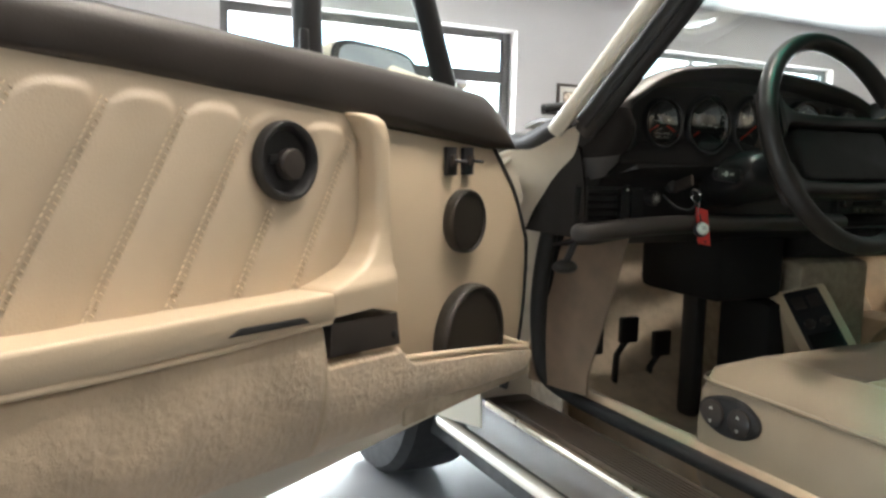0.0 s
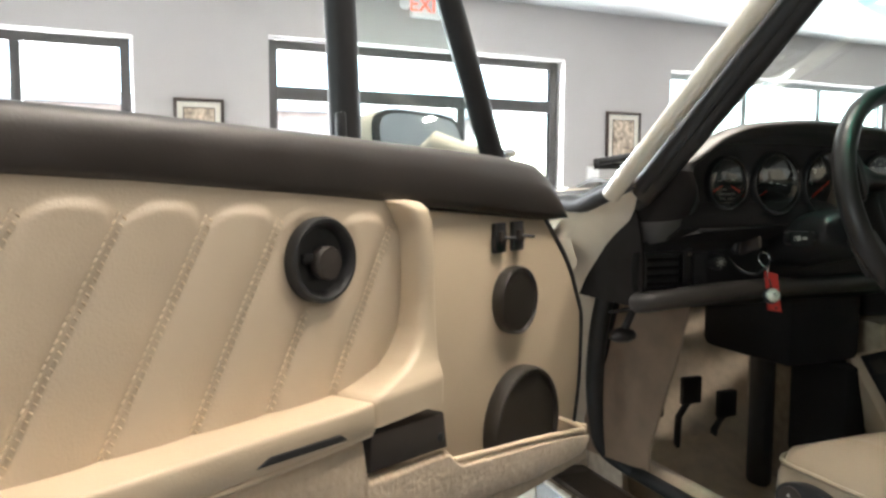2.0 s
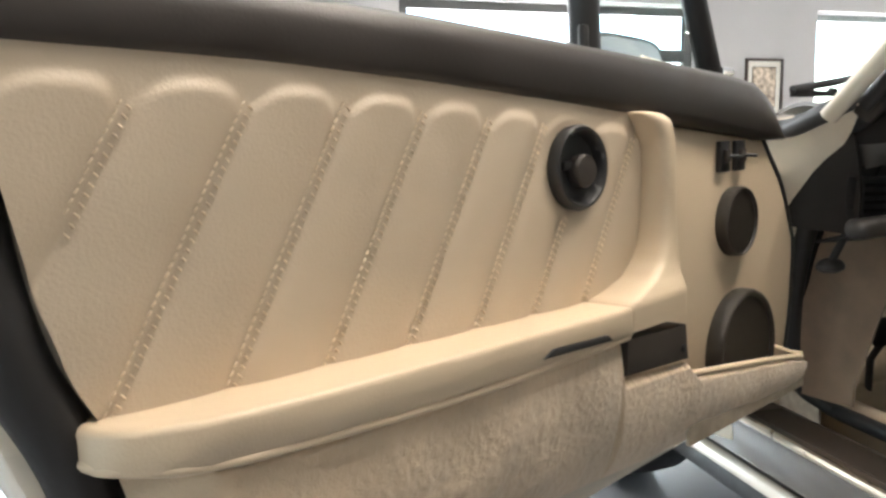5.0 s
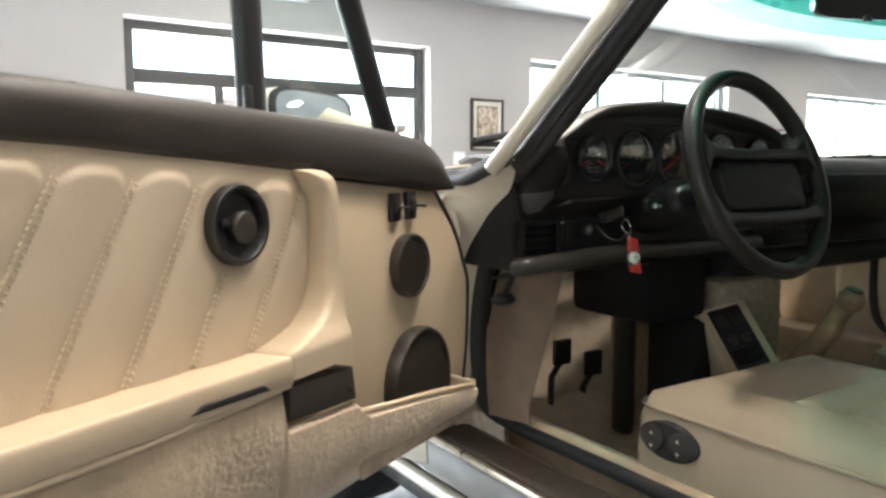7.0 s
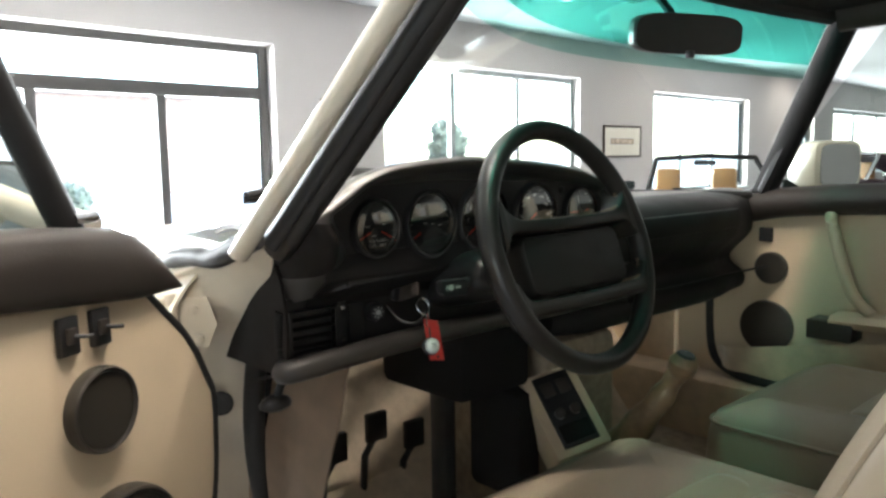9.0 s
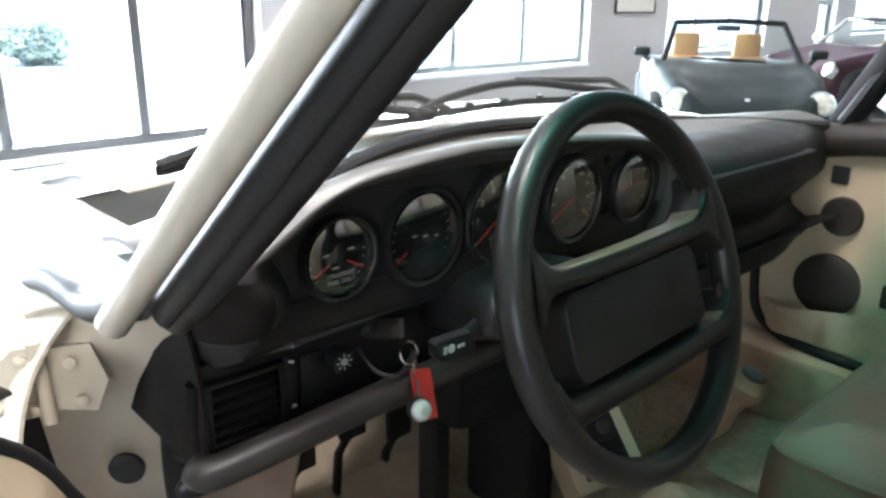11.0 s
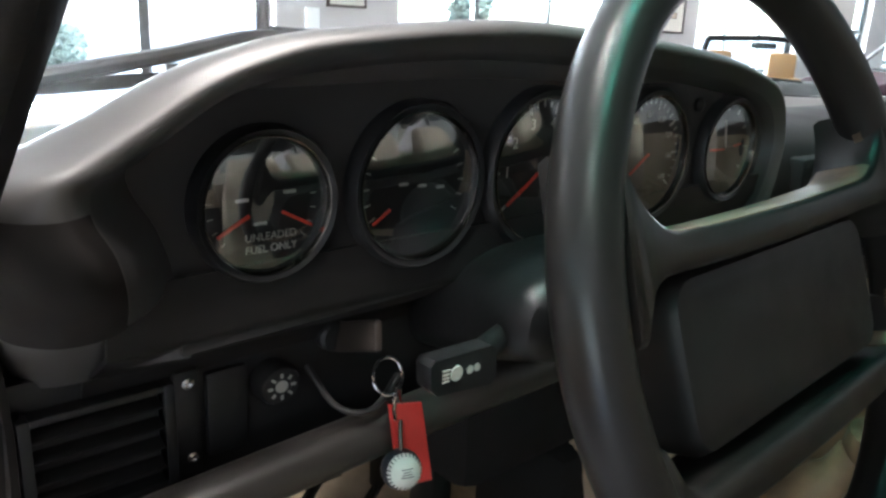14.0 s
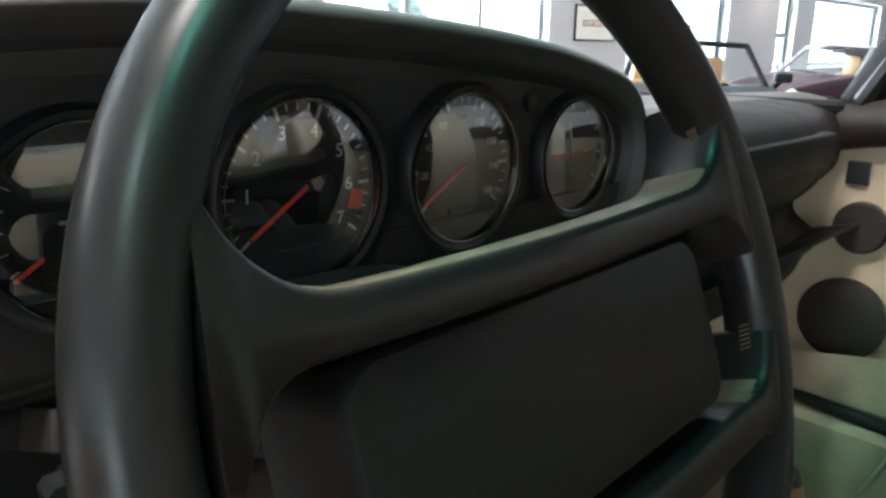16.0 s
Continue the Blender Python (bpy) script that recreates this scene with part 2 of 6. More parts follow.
tagged(box("ceiling", (XL - 0.3, YB - 0.3, ZC), (XR + 0.3, YW + WT, ZC + 0.1), CEILPAINT, bevel=0), "plain white showroom ceiling", "ceiling", kind="structure")
WEST = [(-3.4, -0.6, 0.42, 1.9), (0.9, 4.2, 0.42, 1.9)]


def west_wall():
    bm = bmesh.new()
    y = YB
    for a, b, z0, z1 in WEST:
        add_box(bm, (XL - WT, y, 0), (XL, a, ZC))
        add_box(bm, (XL - WT, a, 0), (XL, b, z0))
        add_box(bm, (XL - WT, a, z1), (XL, b, ZC))
        y = b
    add_box(bm, (XL - WT, y, 0), (XL, YW, ZC))
    return tagged(finish("wall_west", bm, WALLPAINT), "pale painted wall with big window openings", "wall", kind="structure")


west_wall()
tagged(box("wall_east", (XR, YB, 0), (XR + 0.25, YW, ZC), WALLPAINT, bevel=0), "plain pale painted wall", "wall", kind="structure")
tagged(box("wall_south", (XL, YB - 0.25, 0), (XR, YB, ZC), WALLPAINT, bevel=0), "plain pale painted wall", "wall", kind="structure")


def north_wall():
    bm = bmesh.new()
    x = XL
    for a, b, z0, z1 in OPENINGS:
        add_box(bm, (x, YW, 0), (a, YW + WT, ZC))
        add_box(bm, (a, YW, 0), (b, YW + WT, z0))
        add_box(bm, (a, YW, z1), (b, YW + WT, ZC))
        x = b
    add_box(bm, (x, YW, 0), (XR, YW + WT, ZC))
    return tagged(finish("wall_north", bm, WALLPAINT), "warm white painted wall with big window openings", "wall", kind="structure")


north_wall()


def window(n, opening, uprights, rails, bar=0.05, turn=None, glow=60, frame_mat=None):
    """A dark metal window set deep in its opening: outer frame, uprights and rails, and a pane in each field."""
    a, b, z0, z1 = opening
    global PLACE
    frame_mat = frame_mat or FRAMEPAINT
    if turn is not None:
        PLACE = HALL @ turn
    y0, y1 = YW + 0.10, YW + 0.16
    top = new("window_%d" % n)
    top.location = PLACE @ Vector(((a + b) / 2, y0, z0))
    tagged(top, "dark bronze metal window with clear panes in a white reveal", "window", kind="structure")
    bm = bmesh.new()
    e = 0.012
    add_box(bm, (a + e, y0, z0 + e), (a + e + bar, y1, z1 - e), 0.004)
    add_box(bm, (b - e - bar, y0, z0 + e), (b - e, y1, z1 - e), 0.004)
    add_box(bm, (a + e + bar, y0, z0 + e), (b - e - bar, y1, z0 + e + bar), 0.004)
    add_box(bm, (a + e + bar, y0, z1 - e - bar), (b - e - bar, y1, z1 - e), 0.004)
    finish("window_frame", bm, frame_mat, top)
    for z, w in rails:
        box("window_rail", (a + e + bar, y0 - 0.004, z - w / 2), (b - e - bar, y1, z + w / 2), frame_mat, top, 0.004)
    zt = rails[0][0] - rails[0][1] / 2 if rails else z1 - e - bar
    for x in uprights:
        box("window_upright", (x - bar / 2, y0 - 0.002, z0 + e + bar), (x + bar / 2, y1, zt), frame_mat, top, 0.004)
    xs = [a + e + bar] + [x for x in uprights] + [b - e - bar]
    for x0, x1 in zip(xs, xs[1:]):
        p = box("pane", (x0, y0 + 0.03, z0 + e + bar), (x1, y0 + 0.036, zt), GLASS, top, 0)
        p.visible_shadow = False
    if rails:
        p = box("pane", (xs[0], y0 + 0.03, zt + rails[0][1]), (xs[-1], y0 + 0.036, z1 - e - bar), GLASS, top, 0)
        p.visible_shadow = False
    bm = bmesh.new()
    add_box(bm, (a - 0.03, YW - 0.02, z0 - 0.03), (b + 0.03, YW + 0.09, z0 + 0.004), 0.004)
    finish("window_sill", bm, SILLWOOD, top)
    lamp = new("window_light", bpy.data.lights.new("window_light", "AREA"))
    lamp.data.shape, lamp.data.size, lamp.data.size_y = "RECTANGLE", b - a - 0.1, z1 - z0 - 0.1
    lamp.data.energy, lamp.data.color = glow * (b - a) * (z1 - z0), (0.93, 0.97, 1.0)
    lamp.matrix_world = PLACE @ look(((a + b) / 2, YW + 0.2, (z0 + z1) / 2), ((a + b) / 2, 0, (z0 + z1) / 2))
    PLACE = HALL
    return top


window(1, OPENINGS[0], [-1.42, -0.707], [], 0.07)
window(2, OPENINGS[1], [1.72, 2.68], [(1.585, 0.11)], 0.075)
window(3, OPENINGS[2], [5.979, 7.081], [], 0.06, None, 42, FRAMEGLARE)
window(4, OPENINGS[3], [11.01, 12.07], [], 0.05, None, 42, FRAMEGLARE)
window(8, OPENINGS[4], [], [(1.15, 0.09)], 0.06, None, 42, FRAMEGLARE)
window(5, OPENINGS[5], [18.9, 20.5], [], 0.08, None, 42, FRAMEGLARE)
SIDE = Matrix.Translation((XL + YW, 0, 0)) @ pose(0, 0, 0, 0, 0, 90)
window(6, WEST[0], [-2.5, -1.5], [], 0.06, SIDE, 3.5)
window(7, WEST[1], [2.0, 3.1], [], 0.06, SIDE, 3.5)

# outdoors
tagged(box("ground", (-300, -300, -0.16), (300, 400, -0.13), ASPHALT, bevel=0), "pale sunlit paving outside the windows", "ground", kind="structure")
BRICK = material("far_brick", (0.55, 0.42, 0.37), 0.9, vary=0.2, scale=3)
house = root("shop_building", (8, 30, -0.13), "low brick building across the road with a flat roof", "building")
box("wall", (-14, 28, -0.13), (14, 40, 3.4), BRICK, house, 0.02)
box("roof", (-14.6, 27.4, 3.4), (14.6, 40.6, 3.75), ASPHALT, house, 0.02)
for k in range(6):
    box("window_glass", (-12 + 4.4 * k, 27.95, 0.9), (-9.6 + 4.4 * k, 28.02, 2.6), ASPHALT, house, 0.02)


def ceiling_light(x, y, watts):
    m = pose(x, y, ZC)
    t = root("ceiling_light", (x, y, ZC - 0.012), "small round recessed white ceiling downlight, seen or added as fill", "ceiling light", "ceiling lights")
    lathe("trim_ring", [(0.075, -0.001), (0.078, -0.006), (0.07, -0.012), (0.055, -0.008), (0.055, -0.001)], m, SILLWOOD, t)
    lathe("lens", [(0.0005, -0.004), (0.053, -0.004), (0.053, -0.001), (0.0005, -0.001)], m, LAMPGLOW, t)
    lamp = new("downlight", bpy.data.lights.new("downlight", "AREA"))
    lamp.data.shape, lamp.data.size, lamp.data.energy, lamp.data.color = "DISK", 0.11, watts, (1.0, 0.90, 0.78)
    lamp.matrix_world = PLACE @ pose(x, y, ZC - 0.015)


LAMPGLOW = glowing("lamp_lens", (1, 0.95, 0.88), 12)
# From (-1.6, -1.2) on, lamps are unseen; the last four are added fill.
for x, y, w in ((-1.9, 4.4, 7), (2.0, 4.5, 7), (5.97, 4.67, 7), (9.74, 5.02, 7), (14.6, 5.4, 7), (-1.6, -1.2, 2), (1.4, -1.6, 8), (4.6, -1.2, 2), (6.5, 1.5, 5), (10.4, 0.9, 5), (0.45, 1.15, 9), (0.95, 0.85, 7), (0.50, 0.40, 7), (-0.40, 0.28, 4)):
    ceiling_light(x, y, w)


def picture(x0, x1, z0, z1, label, art):
    t = root("framed_picture", ((x0 + x1) / 2, YW, z0), label, "picture", "pictures on the wall")
    w = 0.022
    bm = bmesh.new()
    add_box(bm, (x0, YW - 0.03, z0), (x0 + w, YW - 0.001, z1), 0.004)
    add_box(bm, (x1 - w, YW - 0.03, z0), (x1, YW - 0.001, z1), 0.004)
    add_box(bm, (x0 + w, YW - 0.03, z0), (x1 - w, YW - 0.001, z0 + w), 0.004)
    add_box(bm, (x0 + w, YW - 0.03, z1 - w), (x1 - w, YW - 0.001, z1), 0.004)
    finish("frame", bm, PICFRAME, t)
    box("mount", (x0 + w, YW - 0.014, z0 + w), (x1 - w, YW - 0.002, z1 - w), PAPER, t, 0)
    d = (x1 - x0) * 0.2
    box("liner", (x0 + d - 0.008, YW - 0.017, z0 + d - 0.008), (x1 - d + 0.008, YW - 0.0145, z1 - d + 0.008), PICFRAME, t, 0)
    box("print", (x0 + d, YW - 0.02, z0 + d), (x1 - d, YW - 0.0175, z1 - d), art, t, 0)


picture(4.14, 4.535, 1.062, 1.563, "framed drawing with pale mount in a dark wooden frame", PRINT)
picture(0.30, 0.655, 1.03, 1.50, "framed print with pale mount in a dark wooden frame", PRINT)
picture(8.72, 9.65, 0.98, 1.41, "wide framed print in a thin grey frame", PRINT)

EXITRED = glowing("exit_red", (0.85, 0.13, 0.08), 1.0)


def lettering(name, text, size, m, mat, parent=None, depth=0.0005, wide=1.0):
    cu = bpy.data.curves.new(name, "FONT")
    cu.body, cu.size, cu.extrude, cu.align_x, cu.align_y = text, size, depth, "CENTER", "CENTER"
    tmp = bpy.data.objects.new(name, cu)
    me = bpy.data.meshes.new_from_object(tmp)
    bpy.data.objects.remove(tmp)
    me.transform(PLACE @ m @ Matrix.Diagonal((wide, 1, 1, 1)))
    me.materials.append(mat)
    ob = new(name, me)
    if parent is not None:
        ob.parent, ob.matrix_parent_inverse = parent, Matrix.Translation(-parent.location)
    return ob


SX, SZ = 2.30, 2.335
sign = root("exit_sign", (SX, YW, SZ - 0.09), "white exit sign with glowing red letters on the wall", "exit sign")
box("case", (SX - 0.145, YW - 0.05, SZ - 0.095), (SX + 0.145, YW - 0.001, SZ + 0.095), SILLWOOD, sign, 0.006)
for s in (-1, 1):
    lathe("lamp_head", [(0.03, -0.03), (0.046, 0.0), (0.046, 0.022), (0.04, 0.028), (0.0005, 0.026)], pose(SX + s * 0.205, YW - 0.055, SZ - 0.005, 70, 0, 25 * s), SILLWOOD, sign, 24)
lettering("letters", "EXIT", 0.165, pose(SX, YW - 0.052, SZ, 90, 0, 0), EXITRED, sign)
box("thermostat", (3.93, YW - 0.03, 0.89), (4.06, YW - 0.001, 1.05), SILLWOOD, None, 0.006)
tagged(bpy.data.objects["thermostat"], "small white wall thermostat", "thermostat")


# ---- the car ----
PLACE = Matrix.Identity(4)
car = root("sports_car", (1.1, 0.4, 0.0), "white classic sports car with cream interior and open driver's door", "car")
CX = 1.1
# the open door stands turned out from its hinge: p runs from the hinge to its free end, q into the cabin
DO = Matrix(((-0.8478, 0.4614, -0.0254, 0.4064), (-0.4909, -0.8501, 0.0001, 1.1463), (-0.0125, 0.0335, 0.9663, 0.0278), (0, 0, 0, 1)))
BELT_LOW = [(0.10, 0.852), (0.208, 0.852), (0.40, 0.874), (0.584, 0.892), (0.816, 0.911), (0.97, 0.920), (1.16, 0.924)]
BELT_TOP = [(0.137, 0.858), (0.155, 0.880), (0.185, 0.915), (0.215, 0.933), (0.303, 0.942), (0.55, 0.955), (0.816, 0.967), (1.0, 0.972), (1.16, 0.973)]
FRONT = [(0.46, 0.150), (0.52, 0.108), (0.60, 0.087), (0.70, 0.078), (0.783, 0.118), (0.856, 0.19)]


def d(p, q, z):
    return DO @ Vector((p, q, z))


edge = [(interp(z, FRONT), z) for z in np.linspace(0.47, 0.853, 14)]
door = slab("driver_door", edge + [(0.30, 0.87), (0.6, 0.89), (1.10, 0.92), (1.165, 0.93), (1.16, 0.80), (1.125, 0.68), (1.09, 0.58), (1.05, 0.47)], -0.105, -0.012, PAINT, car, DO, 0.012, "white outer door shell, swung wide open")
# rubber seal round the inner face
seal = [d(a + 0.0, -0.006, b) for a, b in edge]
tube("door_seal", spline(seal, 30), 0.007, RUBBER, door)
tube("door_seal", spline([d(1.135, -0.012, 0.93), d(1.13, -0.01, 0.82), d(1.118, -0.008, 0.75), d(1.095, -0.008, 0.69), d(1.07, -0.01, 0.6), d(1.03, -0.01, 0.49)], 24), 0.019, RUBBER, door)

# front panel and backing of the inner trim
slab("trim_panel", [(a + 0.004, b) for a, b in edge[2:]] + [(0.56, 0.885), (1.0, 0.915), (1.12, 0.92), (1.09, 0.76), (1.06, 0.69), (1.03, 0.53), (0.6, 0.515)], -0.014, -0.0005, VINYL, door, DO, 0.003, "smooth cream vinyl trim panel")

# quilted leather: slanting padded flutes with rounded tops between stitched seams
SEAMS = [0.502 + 0.0775 * k for k in range(-1, 9)]
SLANT = 0.583
REAR = [(0.53, 1.03), (0.69, 1.072), (0.735, 1.094), (0.78, 1.106), (0.93, 1.132)]


def quilt(u, v):
    p = 0.500 + 0.630 * u
    zb = interp(p, BELT_LOW)
    z = 0.700 + (zb + 0.004 - 0.700) * v
    p = 0.500 + (interp(z, REAR) - 0.500) * u
    s = p - (0.9 - z) * SLANT
    k = max(i for i, c in enumerate(SEAMS) if c <= s or i == 0)
    f = min(1, max(0, (s - SEAMS[k]) / 0.0775))
    pad = (1 - abs(2 * f - 1) ** 3.2)
    top = zb - 0.010 - 0.022 * abs(2 * f - 1) ** 3
    pad *= 1 - step(top - 0.012, top, z)
    dent = math.hypot(p - 0.626, z - 0.835)
    pad *= step(0.040, 0.058, dent)
    pad *= step(0.497, 0.520, p)
    return d(p, 0.0066 + 0.0048 * pad + 0.0008 * noise.noise((p * 22, z * 22, 3)), z)


surface("quilted_leather", quilt, 300, 84, LEATHER, door, 0, "cream leather panel with slanting padded flutes", 80)


def stitching():
    """Two rows of small raised stitches down each seam."""
    bm = bmesh.new()
    for c in SEAMS[1:-1]:
        for side in (-0.0033, 0.0033):
            for k in range(35):
                z = 0.706 + 0.0054 * k + (0.0027 if side > 0 else 0)
                p = c + side + (0.9 - z) * SLANT
                if z > interp(p, BELT_LOW) - 0.022 or p < 0.51 or p > 1.09 or math.hypot(p - 0.626, z - 0.835) < 0.05:
                    continue
                a = d(p - 0.0012 * (1 if side > 0 else -1), 0.0090, z + 0.0014)
                b = d(p + 0.0012 * (1 if side > 0 else -1), 0.0090, z - 0.0014)
                add_tube(bm, [a, (a + b) / 2 + 0.0006 * Vector((0.551, -0.835, 0)), b], 0.00075, 6)
    return tagged(finish("stitching", bm, THREAD, door, "pale thread stitched in double rows"), kind="stuff")


stitching()


def belt_ring(p):
    zb, zt = interp(p, BELT_LOW), interp(p, BELT_TOP)
    zt = max(zt, zb + 0.004)
    hgt = zt - zb
    k = min(1, hgt / 0.06)
    pr = [(0.004, 0.0), (0.010, 0.04), (0.013, 0.15), (0.0125, 0.55), (0.0095, 0.80), (0.001, 0.93), (-0.016, 0.99), (-0.045, 1.0), (-0.085, 0.97), (-0.098, 0.8), (-0.10, 0.2), (-0.09, 0.0)]
    return [d(p, q * (0.6 + 0.4 * k) if q > 0 else q, zb + hgt * v) for q, v in pr]


finish("belt_rail", add_loft(bmesh.new(), [belt_ring(p) for p in [0.137, 0.142, 0.15, 0.16, 0.17, 0.18, 0.20, 0.22] + list(np.linspace(0.25, 1.155, 30))]), BELT, door, "dark brown leather top roll", 50)

# armrest with rounded rear end
arm_plan = [(0.613, 0.0), (0.613, 0.064), (0.70, 0.066), (0.85, 0.068), (0.98, 0.066), (1.04, 0.060), (1.075, 0.046), (1.092, 0.026), (1.098, 0.0)]


def arm_ring(f, inset):
    out = []
    for p, q in arm_plan:
        z = interp(p, [(0.6, 0.700), (0.76, 0.705), (1.1, 0.712)])
        out.append((p - inset * (1 if p > 1.03 else 0), q * (1 - inset * 6) if q else 0, z))
    return [d(p, q, z - f) for p, q, z in out]


bm = add_loft(bmesh.new(), [arm_ring(0.0, 0.012), arm_ring(0.0, 0.006), arm_ring(0.0015, 0.002), arm_ring(0.0045, 0.0), arm_ring(0.026, 0.0), arm_ring(0.030, 0.008)])
finish("armrest", bm, VINYL, door, "smooth cream armrest shelf", 45)
slab("grip_slot", [(0.652, 0.6775), (0.66, 0.684), (0.738, 0.688), (0.752, 0.682)], 0.06, 0.069, PLASTIC, door, DO, 0.001, "dark grip slot under the armrest")

# pull handle: a curved upright that spreads into the armrest
PULL = [(0.889, 0.500, 0.530, -0.002, 0.016), (0.886, 0.494, 0.530, -0.002, 0.030), (0.878, 0.489, 0.522, -0.002, 0.038), (0.860, 0.486, 0.512, -0.002, 0.041), (0.82, 0.486, 0.509, -0.002, 0.042), (0.78, 0.487, 0.511, -0.002, 0.043), (0.752, 0.489, 0.518, -0.002, 0.045), (0.732, 0.491, 0.531, -0.002, 0.048), (0.718, 0.494, 0.552, -0.002, 0.052), (0.708, 0.495, 0.584, -0.002, 0.057), (0.701, 0.496, 0.611, -0.002, 0.060), (0.674, 0.497, 0.612, -0.002, 0.060)]


def pull_ring(z, p0, p1, q0, q1):
    r = min(0.010, (p1 - p0) / 2.2, (q1 - q0) / 2.2)
    out = []
    for cp, cq, w0 in ((p1 - r, q1 - r, 0), (p0 + r, q1 - r, 90), (p0 + r, q0 + r, 180), (p1 - r, q0 + r, 270)):
        out += [d(cp + r * math.cos(radians(w0 + w)), cq + r * math.sin(radians(w0 + w)), z) for w in (0, 22, 45, 68, 90)]
    return out


finish("pull_handle", add_loft(bmesh.new(), [pull_ring(*[np.interp(k / 40 * 11, range(12), [r[c] for r in PULL]) for c in range(5)]) for k in range(41)]), VINYL, door, "smooth cream pull handle", 50)
lathe("snap_button", [(0.005, 0), (0.005, 0.001), (0.003, 0.002), (0.0005, 0.0022)], DO @ pose(0.507, 0.058, 0.637, -90, 0, 0), PLASTIC, door, 16)
slab("door_pocket_flap", [(0.494, 0.622), (0.499, 0.662), (0.611, 0.669), (0.614, 0.631)], 0.0, 0.058, BELT, door, DO, 0.004, "black leather flap")

# carpeted lower half with a map pocket at the front
CAR_TOP = [(0.16, 0.545), (0.23, 0.561), (0.47, 0.598), (0.486, 0.612), (0.492, 0.619), (0.618, 0.627), (0.621, 0.672), (0.70, 0.674), (0.884, 0.675), (1.0, 0.680), (1.088, 0.690)]
CAR_LOW = [(0.16, 0.508), (0.178, 0.499), (0.258, 0.498), (0.5, 0.512), (0.755, 0.531), (0.95, 0.550), (1.04, 0.565), (1.07, 0.575)]


def carpet(u, v):
    p = 0.155 + 0.925 * u
    zt = interp(p, [(a, b) for a, b in CAR_TOP])
    zl = interp(p, CAR_LOW)
    z = zl + (zt - zl) * v
    if p > 1.04:
        p -= 0.03 * (1 - v) * (p - 1.04) / 0.04
    q = 0.058
    q -= 0.058 * (1 - step(0.0, 1.0, (p - 0.150) / 0.022)) ** 2
    q -= 0.05 * step(1.03, 1.09, p)
    q -= 0.030 * (1 - v) ** 3 + 0.006 * step(0.93, 1.0, v)
    n = 0.0006 * noise.noise((p * 90, z * 90, 1)) + 0.0008 * noise.noise((p * 300, z * 180, 5)) + 0.0025 * noise.noise((p * 16, z * 16, 9))
    return d(p, q + n, z + 0.0018 * noise.noise((p * 240, 7, 2)) * v)


surface("carpet_panel", carpet, 460, 90, CARPET, door, 0, "beige pile carpet on the lower door", 180)
tube("pocket_piping", spline([d(0.478, 0.052, 0.601), d(0.40, 0.053, 0.590), d(0.30, 0.053, 0.575), d(0.20, 0.053, 0.558), d(0.166, 0.047, 0.550), d(0.155, 0.02, 0.552), d(0.155, 0.002, 0.556)], 30), 0.0038, VINYL, door, label="cream piping on the pocket lip")
slab("pocket_end", [(0.150, 0.505), (0.150, 0.553), (0.156, 0.553), (0.156, 0.505)], 0.0, 0.045, VINYL, door, DO, 0.001)
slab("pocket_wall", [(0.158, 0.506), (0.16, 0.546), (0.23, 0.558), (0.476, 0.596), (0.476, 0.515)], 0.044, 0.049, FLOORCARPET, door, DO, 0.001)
tube("carpet_edging", spline([d(0.615, 0.060, 0.672), d(0.8, 0.062, 0.672), d(0.95, 0.062, 0.678), d(1.04, 0.056, 0.683), d(1.085, 0.030, 0.688), d(1.095, 0.0, 0.69)], 40), 0.0035, VINYL, door)


def grille(name, p, z, r, h, label):
    m = DO @ pose(p, 0.0, z, -90, 0, 0)
    g = lathe(name, [(r * 0.98, -0.002), (r, 0.004), (r * 0.995, h * 0.7), (r * 0.97, h * 0.95), (r * 0.935, h * 1.02), (r * 0.90, h * 0.92), (r * 0.885, h * 0.72), (r * 0.865, h * 0.70), (r * 0.85, h * 0.80), (r * 0.5, h * 0.86), (0.001, h * 0.88)], m, GRILLE, door, 48, label)
    return g


GRILLE = material("speaker_grille", (0.030, 0.025, 0.020), 0.33, vary=0.1, scale=200, bump=0.5, bump_scale=1400)
grille("speaker_grille", 0.279, 0.750, 0.0455, 0.016, "small round dark brown speaker grille")
grille("speaker_grille", 0.268, 0.578, 0.081, 0.022, "large round dark brown speaker grille")

# inner release: round bowl with a paddle
m = DO @ pose(0.626, 0.0075, 0.835, -90, 0, 0)
ring = lathe("release_ring", [(0.041, 0.0), (0.0415, 0.008), (0.039, 0.0125), (0.036, 0.0125), (0.0335, 0.009), (0.031, 0.001), (0.001, 0.0005)], m, PLASTIC, door, 48, "round dark door release bowl")
lathe("release_paddle", [(0.0155, 0.001), (0.0165, 0.010), (0.0145, 0.0135), (0.001, 0.0145)], DO @ pose(0.622, 0.0075, 0.832, -90, 0, 0), BELT, door, 32, "dark round pull")
box("release_stem", (0.622, 0.0085, 0.833), (0.648, 0.013, 0.842), PLASTIC, door, 0.002, DO)

for p0 in (0.2985, 0.2560):
    sw = box("window_switch", (p0, -0.0005, 0.815), (p0 + 0.025, 0.007, 0.854), PLASTIC, door, 0.002, DO, "black window switch")
    box("toggle", (p0 + 0.006, 0.006, 0.827), (p0 + 0.019, 0.012, 0.843), BELT, sw, 0.002, DO)
    tube("switch_lever", [d(p0 + 0.012, 0.010, 0.835), d(p0 + 0.006, 0.018, 0.834), d(p0 - 0.002, 0.021, 0.833)], 0.0022, PLASTIC, sw, 8)

